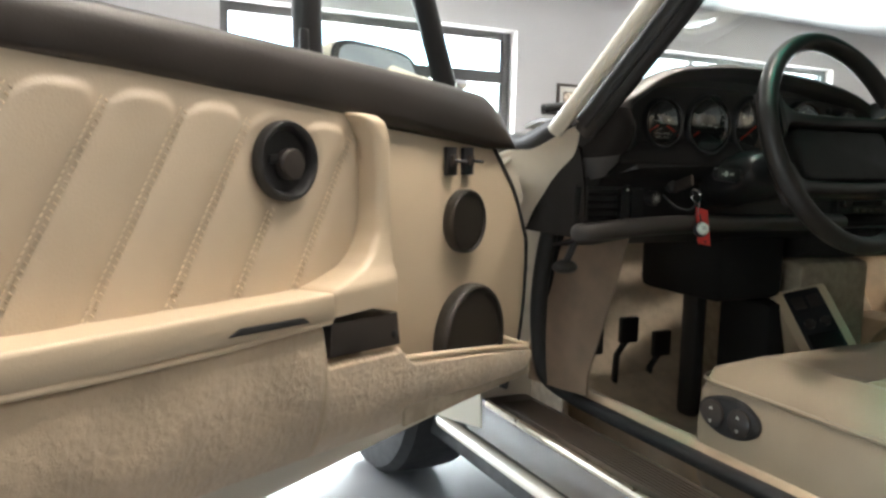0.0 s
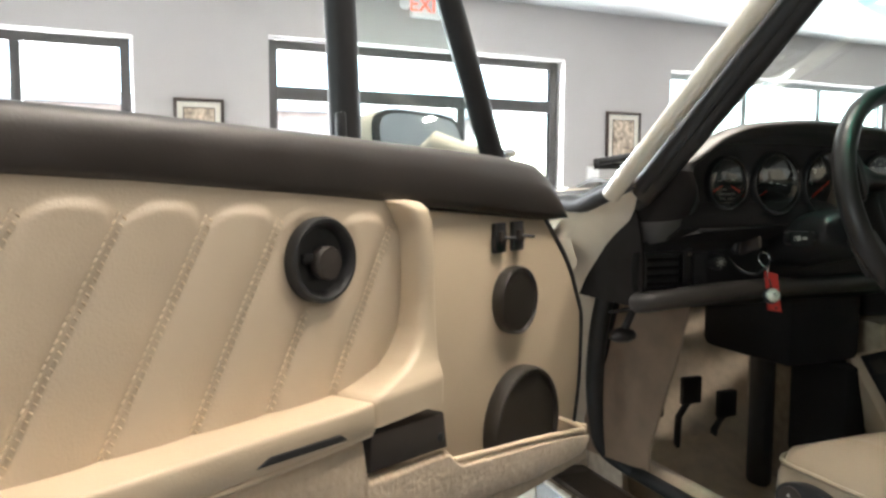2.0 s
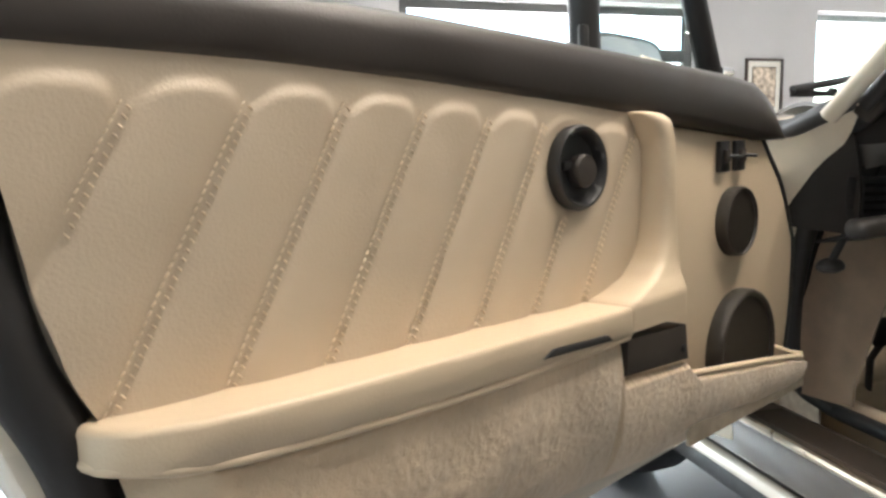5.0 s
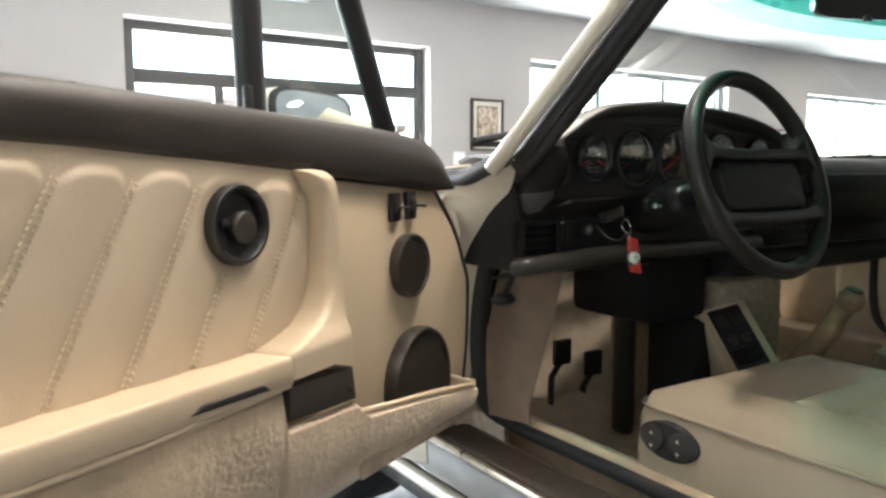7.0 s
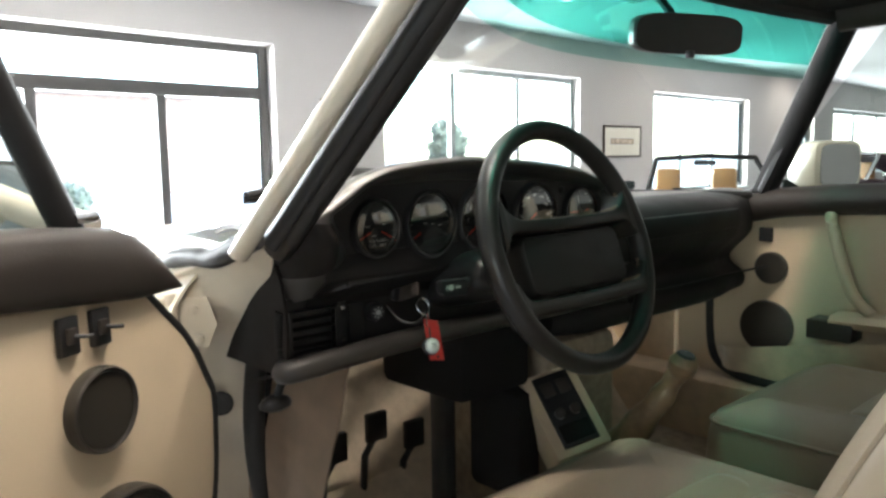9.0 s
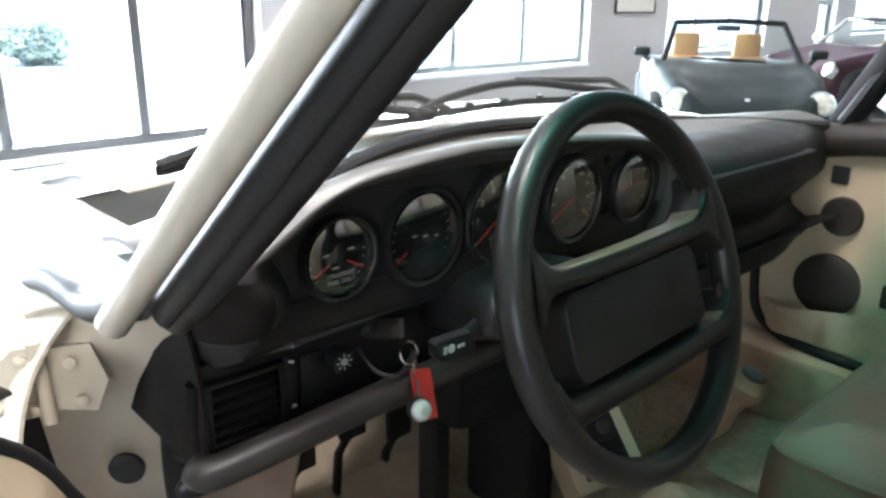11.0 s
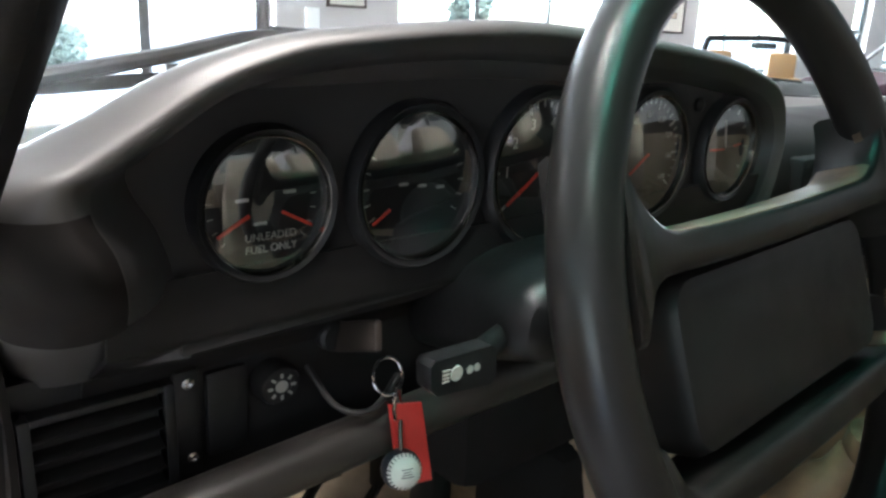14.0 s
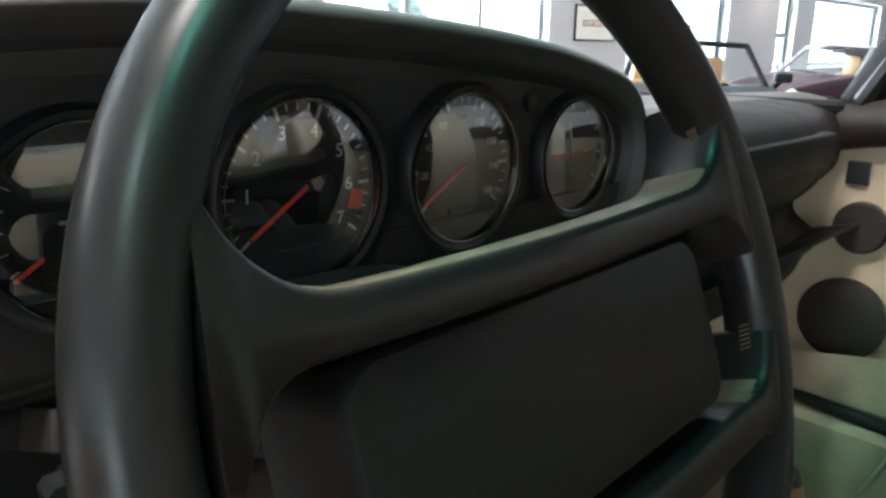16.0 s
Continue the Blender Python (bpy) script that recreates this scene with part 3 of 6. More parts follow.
# vent window frame, glass and lock pin
BAR1 = [d(0.533, -0.045, 0.940), d(0.535, -0.045, 1.08), d(0.545, -0.040, 1.26)]
BAR2 = [d(0.245, -0.045, 0.925), d(0.342, -0.043, 1.12), d(0.415, -0.040, 1.26)]
tube("window_bar", spline(BAR1, 8), 0.017, RUBBER, door, 10)
tube("window_bar", spline(BAR2, 8), 0.016, RUBBER, door, 10)
tube("window_bar", [d(0.41, -0.04, 1.255), d(0.55, -0.04, 1.26)], 0.015, RUBBER, door, 10)
bm = bmesh.new()
add_slab(bm, [(0.26, 0.935), (0.53, 0.948), (0.543, 1.25), (0.41, 1.25)], -0.046, -0.042, DO)
finish("vent_glass", bm, GLASS, door).visible_shadow = False
lathe("lock_pin", [(0.0058, 0), (0.0058, 0.026), (0.0045, 0.029), (0.0005, 0.030)], DO @ pose(0.549, -0.035, 0.953), PLASTIC, door, 16)
tube("frame_bolt", [d(0.255, -0.03, 0.945), d(0.225, -0.03, 0.946)], 0.006, CHROME, door, 8)

# door mirror
MM = DO @ pose(0.255, -0.17, 0.957, 7, 0, 6)
hous = [[MM @ Vector((x * s + o, y, z * s)) for x, z in [(0.118 * math.copysign(abs(math.cos(w)) ** 0.45, math.cos(w)), 0.056 * math.copysign(abs(math.sin(w)) ** 0.45, math.sin(w))) for w in (2 * math.pi * k / 40 for k in range(40))]] for s, y, o in ((1.0, 0.0, 0), (1.03, -0.012, 0), (1.0, -0.04, 0.0), (0.8, -0.075, 0.0), (0.45, -0.095, 0.0))]
mir = finish("door_mirror", add_loft(bmesh.new(), hous), PAINT, door, "white door mirror with black edge")
for nm, s, y0, y1, mt in (("mirror_gasket", 1.0, -0.002, 0.004, RUBBER), ("mirror_glass", 0.9, 0.003, 0.0055, MIRROR)):
    rg = [[MM @ Vector((x * s, y, z * s)) for x, z in [(0.118 * math.copysign(abs(math.cos(w)) ** 0.45, math.cos(w)), 0.056 * math.copysign(abs(math.sin(w)) ** 0.45, math.sin(w))) for w in (2 * math.pi * k / 40 for k in range(40))]] for y in (y0, y1)]
    finish(nm, add_loft(bmesh.new(), rg), mt, mir)
tube("mirror_foot", [d(0.20, -0.06, 0.93), d(0.21, -0.13, 0.95), d(0.22, -0.19, 0.975)], 0.018, PAINT, mir, 10)

# ---- body round the driver's opening ----
def strip(name, pts, w, h, mat, label="", parent=None, bev=0.002):
    """A squared bar along pts."""
    bm = bmesh.new()
    rings = []
    for k, q in enumerate(pts):
        q = Vector(q)
        rings.append([q + Vector(o) for o in ((-w / 2, 0, 0), (w / 2, 0, 0), (w / 2, 0, h), (-w / 2, 0, h))])
    add_loft(bm, rings)
    return finish(name, bm, mat, parent or car, label)


PLACE = Matrix.Translation((0.006, 0, 0.022))
# Rocker panel in dark brown, its shade and floor reflection put into the colour.
body = box("rocker_panel", (0.372, -0.08, 0.27), (0.40, 1.40, 0.335), SILLBROWN, car, 0.006, None, "rocker panel under the door, darkened for shade")
box("rocker_strip", (0.362, -0.08, 0.238), (0.385, 1.52, 0.262), PAINT, car, 0.006, None, "white lower sill edge")
box("underbody", (0.42, -0.6, 0.16), (1.78, 1.9, 0.22), RUBBER, car, 0.01)
tube("sill_trim", [(0.371, -0.08, 0.341), (0.371, 0.4, 0.341), (0.375, 1.32, 0.345)], 0.0075, STEEL, car, 8, label="bright metal sill strip")
box("sill_plate", (0.374, -0.08, 0.30), (0.475, 1.345, 0.349), SILLBROWN, car, 0.004, None, "dark ribbed sill plate")
for k in range(9):
    box("sill_rib", (0.395 + 0.0078 * k, -0.07, 0.3485), (0.3985 + 0.0078 * k, 1.30, 0.3515), SILLBROWN, car, 0)
# the shell round the opening leans in a little towards the roof
SHELL = Matrix(((1, 0, -0.06, 0.0656), (0, 1, 0, 0.015), (0, 0, 0.97, 0.027), (0, 0, 0, 1)))
PLACE = SHELL
SEAL = [(0.482, -0.07, 0.368), (0.482, 0.6, 0.368), (0.481, 1.15, 0.368), (0.472, 1.232, 0.374), (0.450, 1.266, 0.400), (0.438, 1.272, 0.45), (0.430, 1.264, 0.55), (0.427, 1.236, 0.66), (0.424, 1.180, 0.78), (0.414, 1.115, 0.855), (0.381, 1.010, 0.905), (0.395, 0.867, 1.03), (0.410, 0.724, 1.16), (0.422, 0.612, 1.26)]
tube("opening_seal", spline(SEAL, 110), lambda f: 0.0130 + 0.0035 * step(0.25, 0.35, f) * (1 - step(0.6, 0.75, f)), RUBBER, car, 12, label="thick black rubber door seal")
tube("opening_trim", spline([(x + 0.020 - 0.016 * step(0.78, 0.9, z), y + 0.004, z + (0.0 if z > 0.4 else -0.012)) for x, y, z in SEAL], 110), 0.014, MATTBLACK, car, 10)
surface("inner_sill_carpet", lambda u, v: Vector((interp(v, [(0, 0.49), (0.15, 0.493), (0.4, 0.51), (0.6, 0.532), (0.75, 0.538), (1, 0.545)]), -0.07 + 1.40 * u, interp(v, [(0, 0.355), (0.15, 0.374), (0.4, 0.383), (0.6, 0.378), (0.75, 0.36), (1, 0.24)]) + 0.001 * noise.noise((u * 300, v * 30, 0)))), 160, 20, CARPET, car, 0, "pale carpet over the inner sill")
# hinge post between door and seal
POST = [(0.345, 0.335, 1.345, 0.44, 1.315), (0.45, 0.325, 1.33, 0.440, 1.298), (0.63, 0.315, 1.275, 0.426, 1.245), (0.74, 0.305, 1.26, 0.421, 1.20), (0.80, 0.298, 1.245, 0.412, 1.155), (0.82, 0.318, 1.275, 0.404, 1.13), (0.855, 0.33, 1.24, 0.394, 1.09), (0.893, 0.335, 1.20, 0.366, 1.04)]


def post(u, v):
    z = 0.345 + (0.823 + 0.070 * v ** 0.8 - 0.345) * u
    c = [np.interp(z, [r[0] for r in POST], [r[k] for r in POST]) for k in (1, 2, 3, 4)]
    x, y = c[0] + (c[2] - c[0]) * v, c[1] + (c[3] - c[1]) * v
    y += 0.012 * math.sin(math.pi * v) * (1 if u < 0.8 else (1 - u) / 0.2)
    return Vector((x, y, z))


jamb = surface("hinge_post", post, 36, 16, PRIMER, car, 0.004, "cream-white painted hinge post", 50)
m = Matrix.Translation((0.372, 1.244, 0.631)) @ Vector((-0.55, -0.83, 0.0)).to_track_quat("Z", "Y").to_matrix().to_4x4()
lathe("rubber_plug", [(0.0185, -0.004), (0.0185, 0.002), (0.015, 0.0045), (0.001, 0.005)], m, RUBBER, jamb, 24, "round black rubber plug")
# hinge: two leaves and a knuckle
hm = Matrix.Translation((0.318, 1.245, 0.765)) @ pose(0, 0, 0, 0, 0, -33)
hinge = slab("door_hinge", [(-0.055, -0.030), (-0.05, 0.005), (-0.02, 0.038), (0.0, 0.040), (0.0, -0.034), (-0.03, -0.040)], -0.016, -0.006, PRIMER, car, hm, 0.003, "painted door hinge with bolts")
slab("hinge_leaf", [(0.004, -0.030), (0.004, 0.036), (0.05, 0.040), (0.06, 0.0), (0.045, -0.034)], -0.014, -0.003, PRIMER, hinge, hm, 0.003)
tube("hinge_pin", [hm @ Vector((0.002, -0.016, -0.042)), hm @ Vector((0.002, -0.016, 0.046))], 0.008, PRIMER, hinge, 10)
for a, b in ((-0.04, -0.025), (-0.012, 0.026), (-0.01, -0.028), (0.03, 0.022), (0.034, -0.020)):
    lathe("hinge_bolt", [(0.0065, 0), (0.0065, 0.005), (0.004, 0.0065), (0.0005, 0.007)], hm @ pose(a, -0.014, b, 90, 0, 0), PRIMER, hinge, 8)


# front wing and cowl
def wing(u, v):
    y = 1.215 + 1.25 * u
    w = radians(-10 + 150 * v)
    x = 0.42 - 0.15 * math.cos(w) * (1 + 0.25 * math.sin(u * 2.2)) - 0.03 * math.sin(u * math.pi)
    z = 0.66 + (0.205 + 0.025 * math.sin(u * 2.6)) * math.sin(w) - 0.10 * u * u
    return Vector((x, y, z))


surface("front_wing", wing, 40, 30, PAINT, car, 0.004, "white front wing", 60)
surface("front_wing_side", lambda u, v: Vector((0.272 - 0.03 * math.sin(u * math.pi) - 0.03 * math.sin(u * 2.2), 1.215 + 0.35 * u, 0.34 + 0.29 * v)), 16, 10, PAINT, car, 0.004)
surface("bonnet", lambda u, v: Vector((0.5 + 1.12 * u, 1.46 + 0.9 * v, 0.885 + 0.035 * math.sin(math.pi * u) - 0.22 * v * v)), 24, 24, PAINT, car, 0.004, "white bonnet", 60)
GASKET = [(0.350, 1.045, 0.900), (0.345, 1.09, 0.884), (0.344, 1.15, 0.866), (0.344, 1.20, 0.864), (0.345, 1.28, 0.853), (0.346, 1.42, 0.803)]
gline = spline(GASKET, 24)
tube("cowl_rubber", gline, 0.0145, RUBBER, car, 10, label="black rubber cowl gasket")
surface("cowl_panel", lambda u, v: gline[min(23, int(round(v * 23)))] + Vector((0.004 + 0.11 * u, 0.05 * u, -0.012 + 0.022 * step(0, 0.3, u))), 8, 23, PAINT, car, 0.004)
tube("post_flange", spline([post(1.0, k / 8) + Vector((0, 0, 0.002)) for k in range(9)], 24), 0.0045, PRIMER, jamb, 8)

# windscreen pillar: white outside, black strip and rubber inside
PA, PB = Vector((0.348, 1.034, 0.893)), Vector((0.403, 0.604, 1.28))


def bar_along(name, a, b, off, ra, rb, mat, label="", turn=0.0, n=14):
    """A flat oval bar from a to b, ra across and rb deep."""
    t = (b - a).normalized()
    side = t.cross(Vector((0.9, -0.35, 0.3))).normalized()
    deep = side.cross(t).normalized()
    rings = []
    for k in range(n):
        c = a + (b - a) * k / (n - 1) + off
        rings.append([c + ra * math.cos(w + turn) * side + rb * math.sin(w + turn) * deep for w in (2 * math.pi * q / 16 for q in range(16))])
    return finish(name, add_loft(bmesh.new(), rings), mat, car, label)


bar_along("windscreen_pillar", PA - (PB - PA) * 0.045, PB, Vector((-0.010, 0.012, 0.004)), 0.0130, 0.013, PAINT, "white windscreen pillar")
bar_along("pillar_strip", PA, PB, Vector((0.012, -0.005, 0.0)), 0.0125, 0.007, RUBBER, "black pillar strip")
bar_along("pillar_lining", Vector((0.368, 1.030, 0.885)), Vector((0.418, 0.60, 1.28)), Vector((0.008, 0.020, 0.0)), 0.022, 0.015, BELT, "black inner pillar lining")
RA, RB = Vector((1.748, 1.085, 0.89)), Vector((1.575, 0.83, 1.275))
bar_along("windscreen_pillar", RA, RB, Vector((0.03, 0.01, 0)), 0.03, 0.022, MATTBLACK, "black inner pillar lining")
bar_along("windscreen_pillar", RA, RB, Vector((0.06, 0.02, 0)), 0.025, 0.018, PAINT, "white windscreen pillar")


def screen(u, v):
    a = PA + (PB - PA) * v + Vector((0.03, 0.03, 0))
    b = RA + (RB - RA) * v + Vector((0, 0.03, 0))
    q = a + (b - a) * u
    bow = math.sin(math.pi * u)
    return q + Vector((0, 0.34 * bow * (1 - 0.45 * v), 0.02 * bow))


glass = surface("windscreen", lambda u, v: screen(u, 0.70 * v), 24, 12, GLASS, car, 0, "clear windscreen")
glass.visible_shadow = False
surface("shade_band", lambda u, v: screen(u, 0.70 + 0.07 * v), 24, 4, TINTEDGE, car, 0, "pale green lower edge of the windscreen's shade band")
surface("shade_band", lambda u, v: screen(u, 0.77 + 0.23 * v), 24, 6, TINTBAND, car, 0, "green tinted band along the top of the windscreen")
tube("windscreen_rubber", [screen(k / 24, 0.0) + Vector((0, -0.004, 0.0)) for k in range(25)], 0.011, RUBBER, car, 8)
tube("windscreen_rubber", [screen(k / 24, 1.0) for k in range(25)], 0.016, RUBBER, car, 8)
HEADLINER = material("black_headliner", (0.012, 0.012, 0.012), 0.9, vary=0.2, scale=60, bump=0.2)
surface("roof_lining", lambda u, v: screen(u, 1.0) * (1 - v) + Vector((0.50 + 1.10 * u, -0.5, 1.27)) * v + Vector((0, 0, 0.04 * math.sin(math.pi * v) + 0.012)), 20, 14, HEADLINER, car, 0.01, "black roof lining")
surface("roof", lambda u, v: screen(u, 1.0) * (1 - v) + Vector((0.50 + 1.10 * u, -0.5, 1.27)) * v + Vector((0, 0, 0.05 * math.sin(math.pi * v) + 0.03)), 20, 14, PAINT, car, 0.004)
# wipers outside the screen
for x0, y0, x1, y1 in ((0.50, 1.345, 1.02, 1.47), (1.00, 1.485, 1.54, 1.44)):
    mid = ((x0 + x1) / 2, (y0 + y1) / 2 + 0.03)
    w = strip("wiper_blade", [(x0, y0, 0.925), (mid[0], mid[1], 0.930), (x1, y1, 0.925)], 0.012, 0.012, RUBBER, "black wiper blade")
    tube("wiper_frame", spline([(x0, y0, 0.938), (x0 + 0.12, y0 + 0.035, 0.955), (mid[0], mid[1] + 0.01, 0.972), (x1 - 0.12, y1 + 0.01, 0.955), (x1, y1, 0.938)], 20), 0.0075, PLASTIC, w, 8)
    tube("wiper_arm", [(mid[0], mid[1] + 0.012, 0.975), (x1, y1 + 0.05, 0.962), (x1 + 0.10, y1 + 0.07, 0.93)], 0.008, PLASTIC, w, 8)
    for k in range(6):
        f = 0.08 + 0.168 * k
        bow = 0.03 * math.sin(math.pi * f)
        box("wiper_clip", (x0 + (x1 - x0) * f - 0.008, y0 + (y1 - y0) * f + bow - 0.005, 0.933), (x0 + (x1 - x0) * f + 0.008, y0 + (y1 - y0) * f + bow + 0.006, 0.946), PLASTIC, w, 0.002)

# ---- dashboard ----
PLACE = Matrix(((1.037, 0, 0, -0.0199), (0, 1, 0, 0), (0, 0, 0.955, 0.0405), (0, 0, 0, 1)))
DASHPLACE = PLACE
HOOD = [(0.430, 0.796), (0.428, 0.83), (0.422, 0.862), (0.413, 0.893), (0.406, 0.912), (0.407, 0.924), (0.415, 0.932), (0.432, 0.939), (0.457, 0.953), (0.484, 0.969), (0.513, 0.980), (0.549, 0.987), (0.639, 0.9945), (0.71, 0.993), (0.80, 0.986), (0.88, 0.977), (0.945, 0.966), (1.000, 0.952), (1.032, 0.932), (1.044, 0.905), (1.042, 0.875), (1.034, 0.845), (1.020, 0.815)]
hood_line = spline([(x, 0, z) for x, z in HOOD], 90)


def hood_rings():
    """Rings from the recessed panel over the rounded lip to the windscreen."""
    n = len(hood_line)
    rows = [(1.0, 1.0, 0, 0, 0), (0.82, 0.74, 0, 0, 0), (0.60, 0.42, 0, 0, 0), (0.40, 0.20, 0, 0, 0), (0.20, 0.05, 0, 0, 0), (0.06, 0.0, 0, 0, 0), (0, 0, 0.004, 0.003, 0), (0, 0, 0.014, 0.007, 0.02), (0, 0, 0.028, 0.008, 0.10), (0, 0, 0.05, 0.008, 0.28), (0, 0, 0.085, 0.006, 0.55), (0, 0, 0.13, 0.004, 0.82), (0, 0, 0.19, 0.002, 0.98)]
    rings = []
    for k, deep, back, out, flat in rows:
        ring = []
        for i, q in enumerate(hood_line):
            s = i / (n - 1)
            t = (hood_line[min(i + 1, n - 1)] - hood_line[max(i - 1, 0)]).normalized()
            lip = 0.998 + (0.105 * step(0.905, 0.770, q.z) if s < 0.3 else 0) + 0.040 * step(0.62, 0.85, s)
            left = 1 - step(0.22, 0.55, s)
            off = out * (1 - 0.7 * left)
            gx = 0.25 - 0.215 * step(0.1, 0.7, s)
            roll = 0.034 * left * max(0.0, (0.42 - k) / 0.42) ** 2
            x, z = q.x - (q.x - 0.70) * gx * k - t.z * off, q.z - (q.z - 0.90) * 0.24 * k + t.x * off
            z = z * (1 - flat) + 0.888 * flat if z > 0.888 else z
            ring.append((x, lip + (1.056 - lip) * deep * (1 - 0.6 * left * (1 - k)) + back + roll, z))
        rings.append(ring)
    return rings


coarse = hood_rings()
rings = [list(r) for r in zip(*[spline([r[i] for r in coarse], 37) for i in range(len(hood_line))])]
# Outer rows take the lit tone, inner rows the shaded one.
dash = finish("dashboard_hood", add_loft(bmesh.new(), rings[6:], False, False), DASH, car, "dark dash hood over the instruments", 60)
finish("instrument_surround", add_loft(bmesh.new(), rings[:7], False, False), HOODSHADE, car, "inner slope of the hood around the instruments, darkened for shade", 60)
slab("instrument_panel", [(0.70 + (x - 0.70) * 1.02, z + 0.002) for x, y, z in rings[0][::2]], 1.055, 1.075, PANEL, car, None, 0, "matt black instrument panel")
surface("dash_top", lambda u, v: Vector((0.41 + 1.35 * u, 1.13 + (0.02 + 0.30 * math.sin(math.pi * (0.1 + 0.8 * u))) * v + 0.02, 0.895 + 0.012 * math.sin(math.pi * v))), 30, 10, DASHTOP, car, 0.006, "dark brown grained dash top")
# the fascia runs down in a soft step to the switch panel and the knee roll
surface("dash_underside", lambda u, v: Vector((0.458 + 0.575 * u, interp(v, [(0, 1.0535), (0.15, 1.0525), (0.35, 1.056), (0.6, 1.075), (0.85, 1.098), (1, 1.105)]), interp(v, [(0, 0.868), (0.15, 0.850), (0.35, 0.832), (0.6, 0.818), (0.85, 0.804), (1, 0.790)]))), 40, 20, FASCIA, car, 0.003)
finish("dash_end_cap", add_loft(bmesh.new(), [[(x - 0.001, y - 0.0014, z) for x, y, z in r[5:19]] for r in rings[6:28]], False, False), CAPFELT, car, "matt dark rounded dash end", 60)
surface("dash_side", lambda u, v: Vector((0.419 + 0.006 * math.sin(math.pi * v), 1.088 + 0.17 * u + 0.02 * v * v, 0.70 + 0.17 * v)), 6, 12, CAPFELT, car, 0.004)
box("dash_core", (0.425, 1.116, 0.795), (1.0, 1.15, 0.858), MATTBLACK, car, 0.004)
slab("switch_panel", [(0.421, 0.715), (0.421, 0.805), (1.01, 0.805), (1.01, 0.715)], 1.105, 1.125, PLASTIC, car, None, 0.002, "black lower switch panel")
tube("knee_roll", spline([(0.412, 1.090, 0.710), (0.428, 1.073, 0.714), (0.55, 1.07, 0.722), (0.70, 1.075, 0.724), (0.90, 1.08, 0.722), (1.02, 1.09, 0.720)], 60), 0.0165, DASHROLL, car, 16, label="padded dark knee roll")
bm = bmesh.new()
add_tube(bm, spline([(0.420, 1.092, 0.712), (0.422, 1.106, 0.735), (0.422, 1.108, 0.765), (0.422, 1.105, 0.79)], 14), 0.008, 10)
finish("vent_surround", bm, MATTBLACK, car)
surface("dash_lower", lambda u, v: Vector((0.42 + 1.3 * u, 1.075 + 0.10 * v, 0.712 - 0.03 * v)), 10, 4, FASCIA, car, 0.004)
pull = tube("handbrake_release", spline([(0.445, 1.14, 0.70), (0.447, 1.155, 0.675), (0.444, 1.166, 0.650)], 8), 0.006, PLASTIC, car, 10, label="small black bonnet release handle")
rg = [[Vector((0.442 + 0.024 * s * math.cos(w), 1.167 + 0.016 * s * math.sin(w), 0.640 + dz)) for w in (2 * math.pi * k / 20 for k in range(20))] for s, dz in ((0.6, -0.010), (0.95, -0.005), (1.0, 0.001), (0.8, 0.008), (0.35, 0.013))]
finish("handle_grip", add_loft(bmesh.new(), rg), PLASTIC, pull)

# passenger side of the dash with its long lid and air vents
PROFILE = [(1.25, 0.900), (1.16, 0.902), (1.10, 0.890), (1.075, 0.862), (1.072, 0.815), (1.085, 0.790), (1.109, 0.766), (1.128, 0.742), (1.122, 0.722), (1.098, 0.706), (1.088, 0.688), (1.093, 0.668), (1.110, 0.656), (1.15, 0.646), (1.25, 0.636)]
profile = spline([Vector((0, y, z)) for y, z in PROFILE], 60)


def dash_ring(x):
    """The passenger side's outline, set back a little beside the instruments and rounded at the door."""
    back = 0.045 * (1 - step(0.99, 1.10, x)) + 0.042 * step(1.52, 1.76, x)
    return [Vector(((x + 0.0199) / 1.037, q.y + back + 0.025 * step(1.3, 1.0, x) * step(0.70, 0.80, q.z), (q.z - 0.0405) / 0.955)) for q in profile]


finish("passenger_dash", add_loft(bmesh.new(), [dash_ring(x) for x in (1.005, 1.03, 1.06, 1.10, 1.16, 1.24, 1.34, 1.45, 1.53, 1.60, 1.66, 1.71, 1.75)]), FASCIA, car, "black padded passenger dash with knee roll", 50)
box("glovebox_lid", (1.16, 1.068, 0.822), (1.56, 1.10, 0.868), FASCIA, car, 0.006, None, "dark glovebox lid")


def vent(name, x0, x1, z0, z1, y, n, label):
    bm = bmesh.new()
    add_box(bm, (x0, y - 0.006, z0), (x0 + 0.006, y + 0.01, z1), 0.001)
    add_box(bm, (x1 - 0.006, y - 0.006, z0), (x1, y + 0.01, z1), 0.001)
    add_box(bm, (x0 + 0.006, y - 0.006, z0), (x1 - 0.006, y + 0.01, z0 + 0.004), 0.001)
    add_box(bm, (x0 + 0.006, y - 0.006, z1 - 0.004), (x1 - 0.006, y + 0.01, z1), 0.001)
    t = finish(name, bm, PLASTIC, car, label)
    box("vent_back", (x0 + 0.004, y + 0.006, z0 + 0.003), (x1 - 0.004, y + 0.009, z1 - 0.003), RUBBER, t, 0)
    for k in range(n):
        z = z0 + (z1 - z0) * (k + 1) / (n + 1)
        box("vent_slat", (x0 + 0.006, y - 0.004, z - 0.0010), (x1 - 0.006, y + 0.008, z + 0.0010), MATTBLACK, t, 0.0005, Matrix.Translation((0, y, z)) @ pose(0, 0, 0, 18, 0, 0) @ Matrix.Translation((0, -y, -z)))
    return t


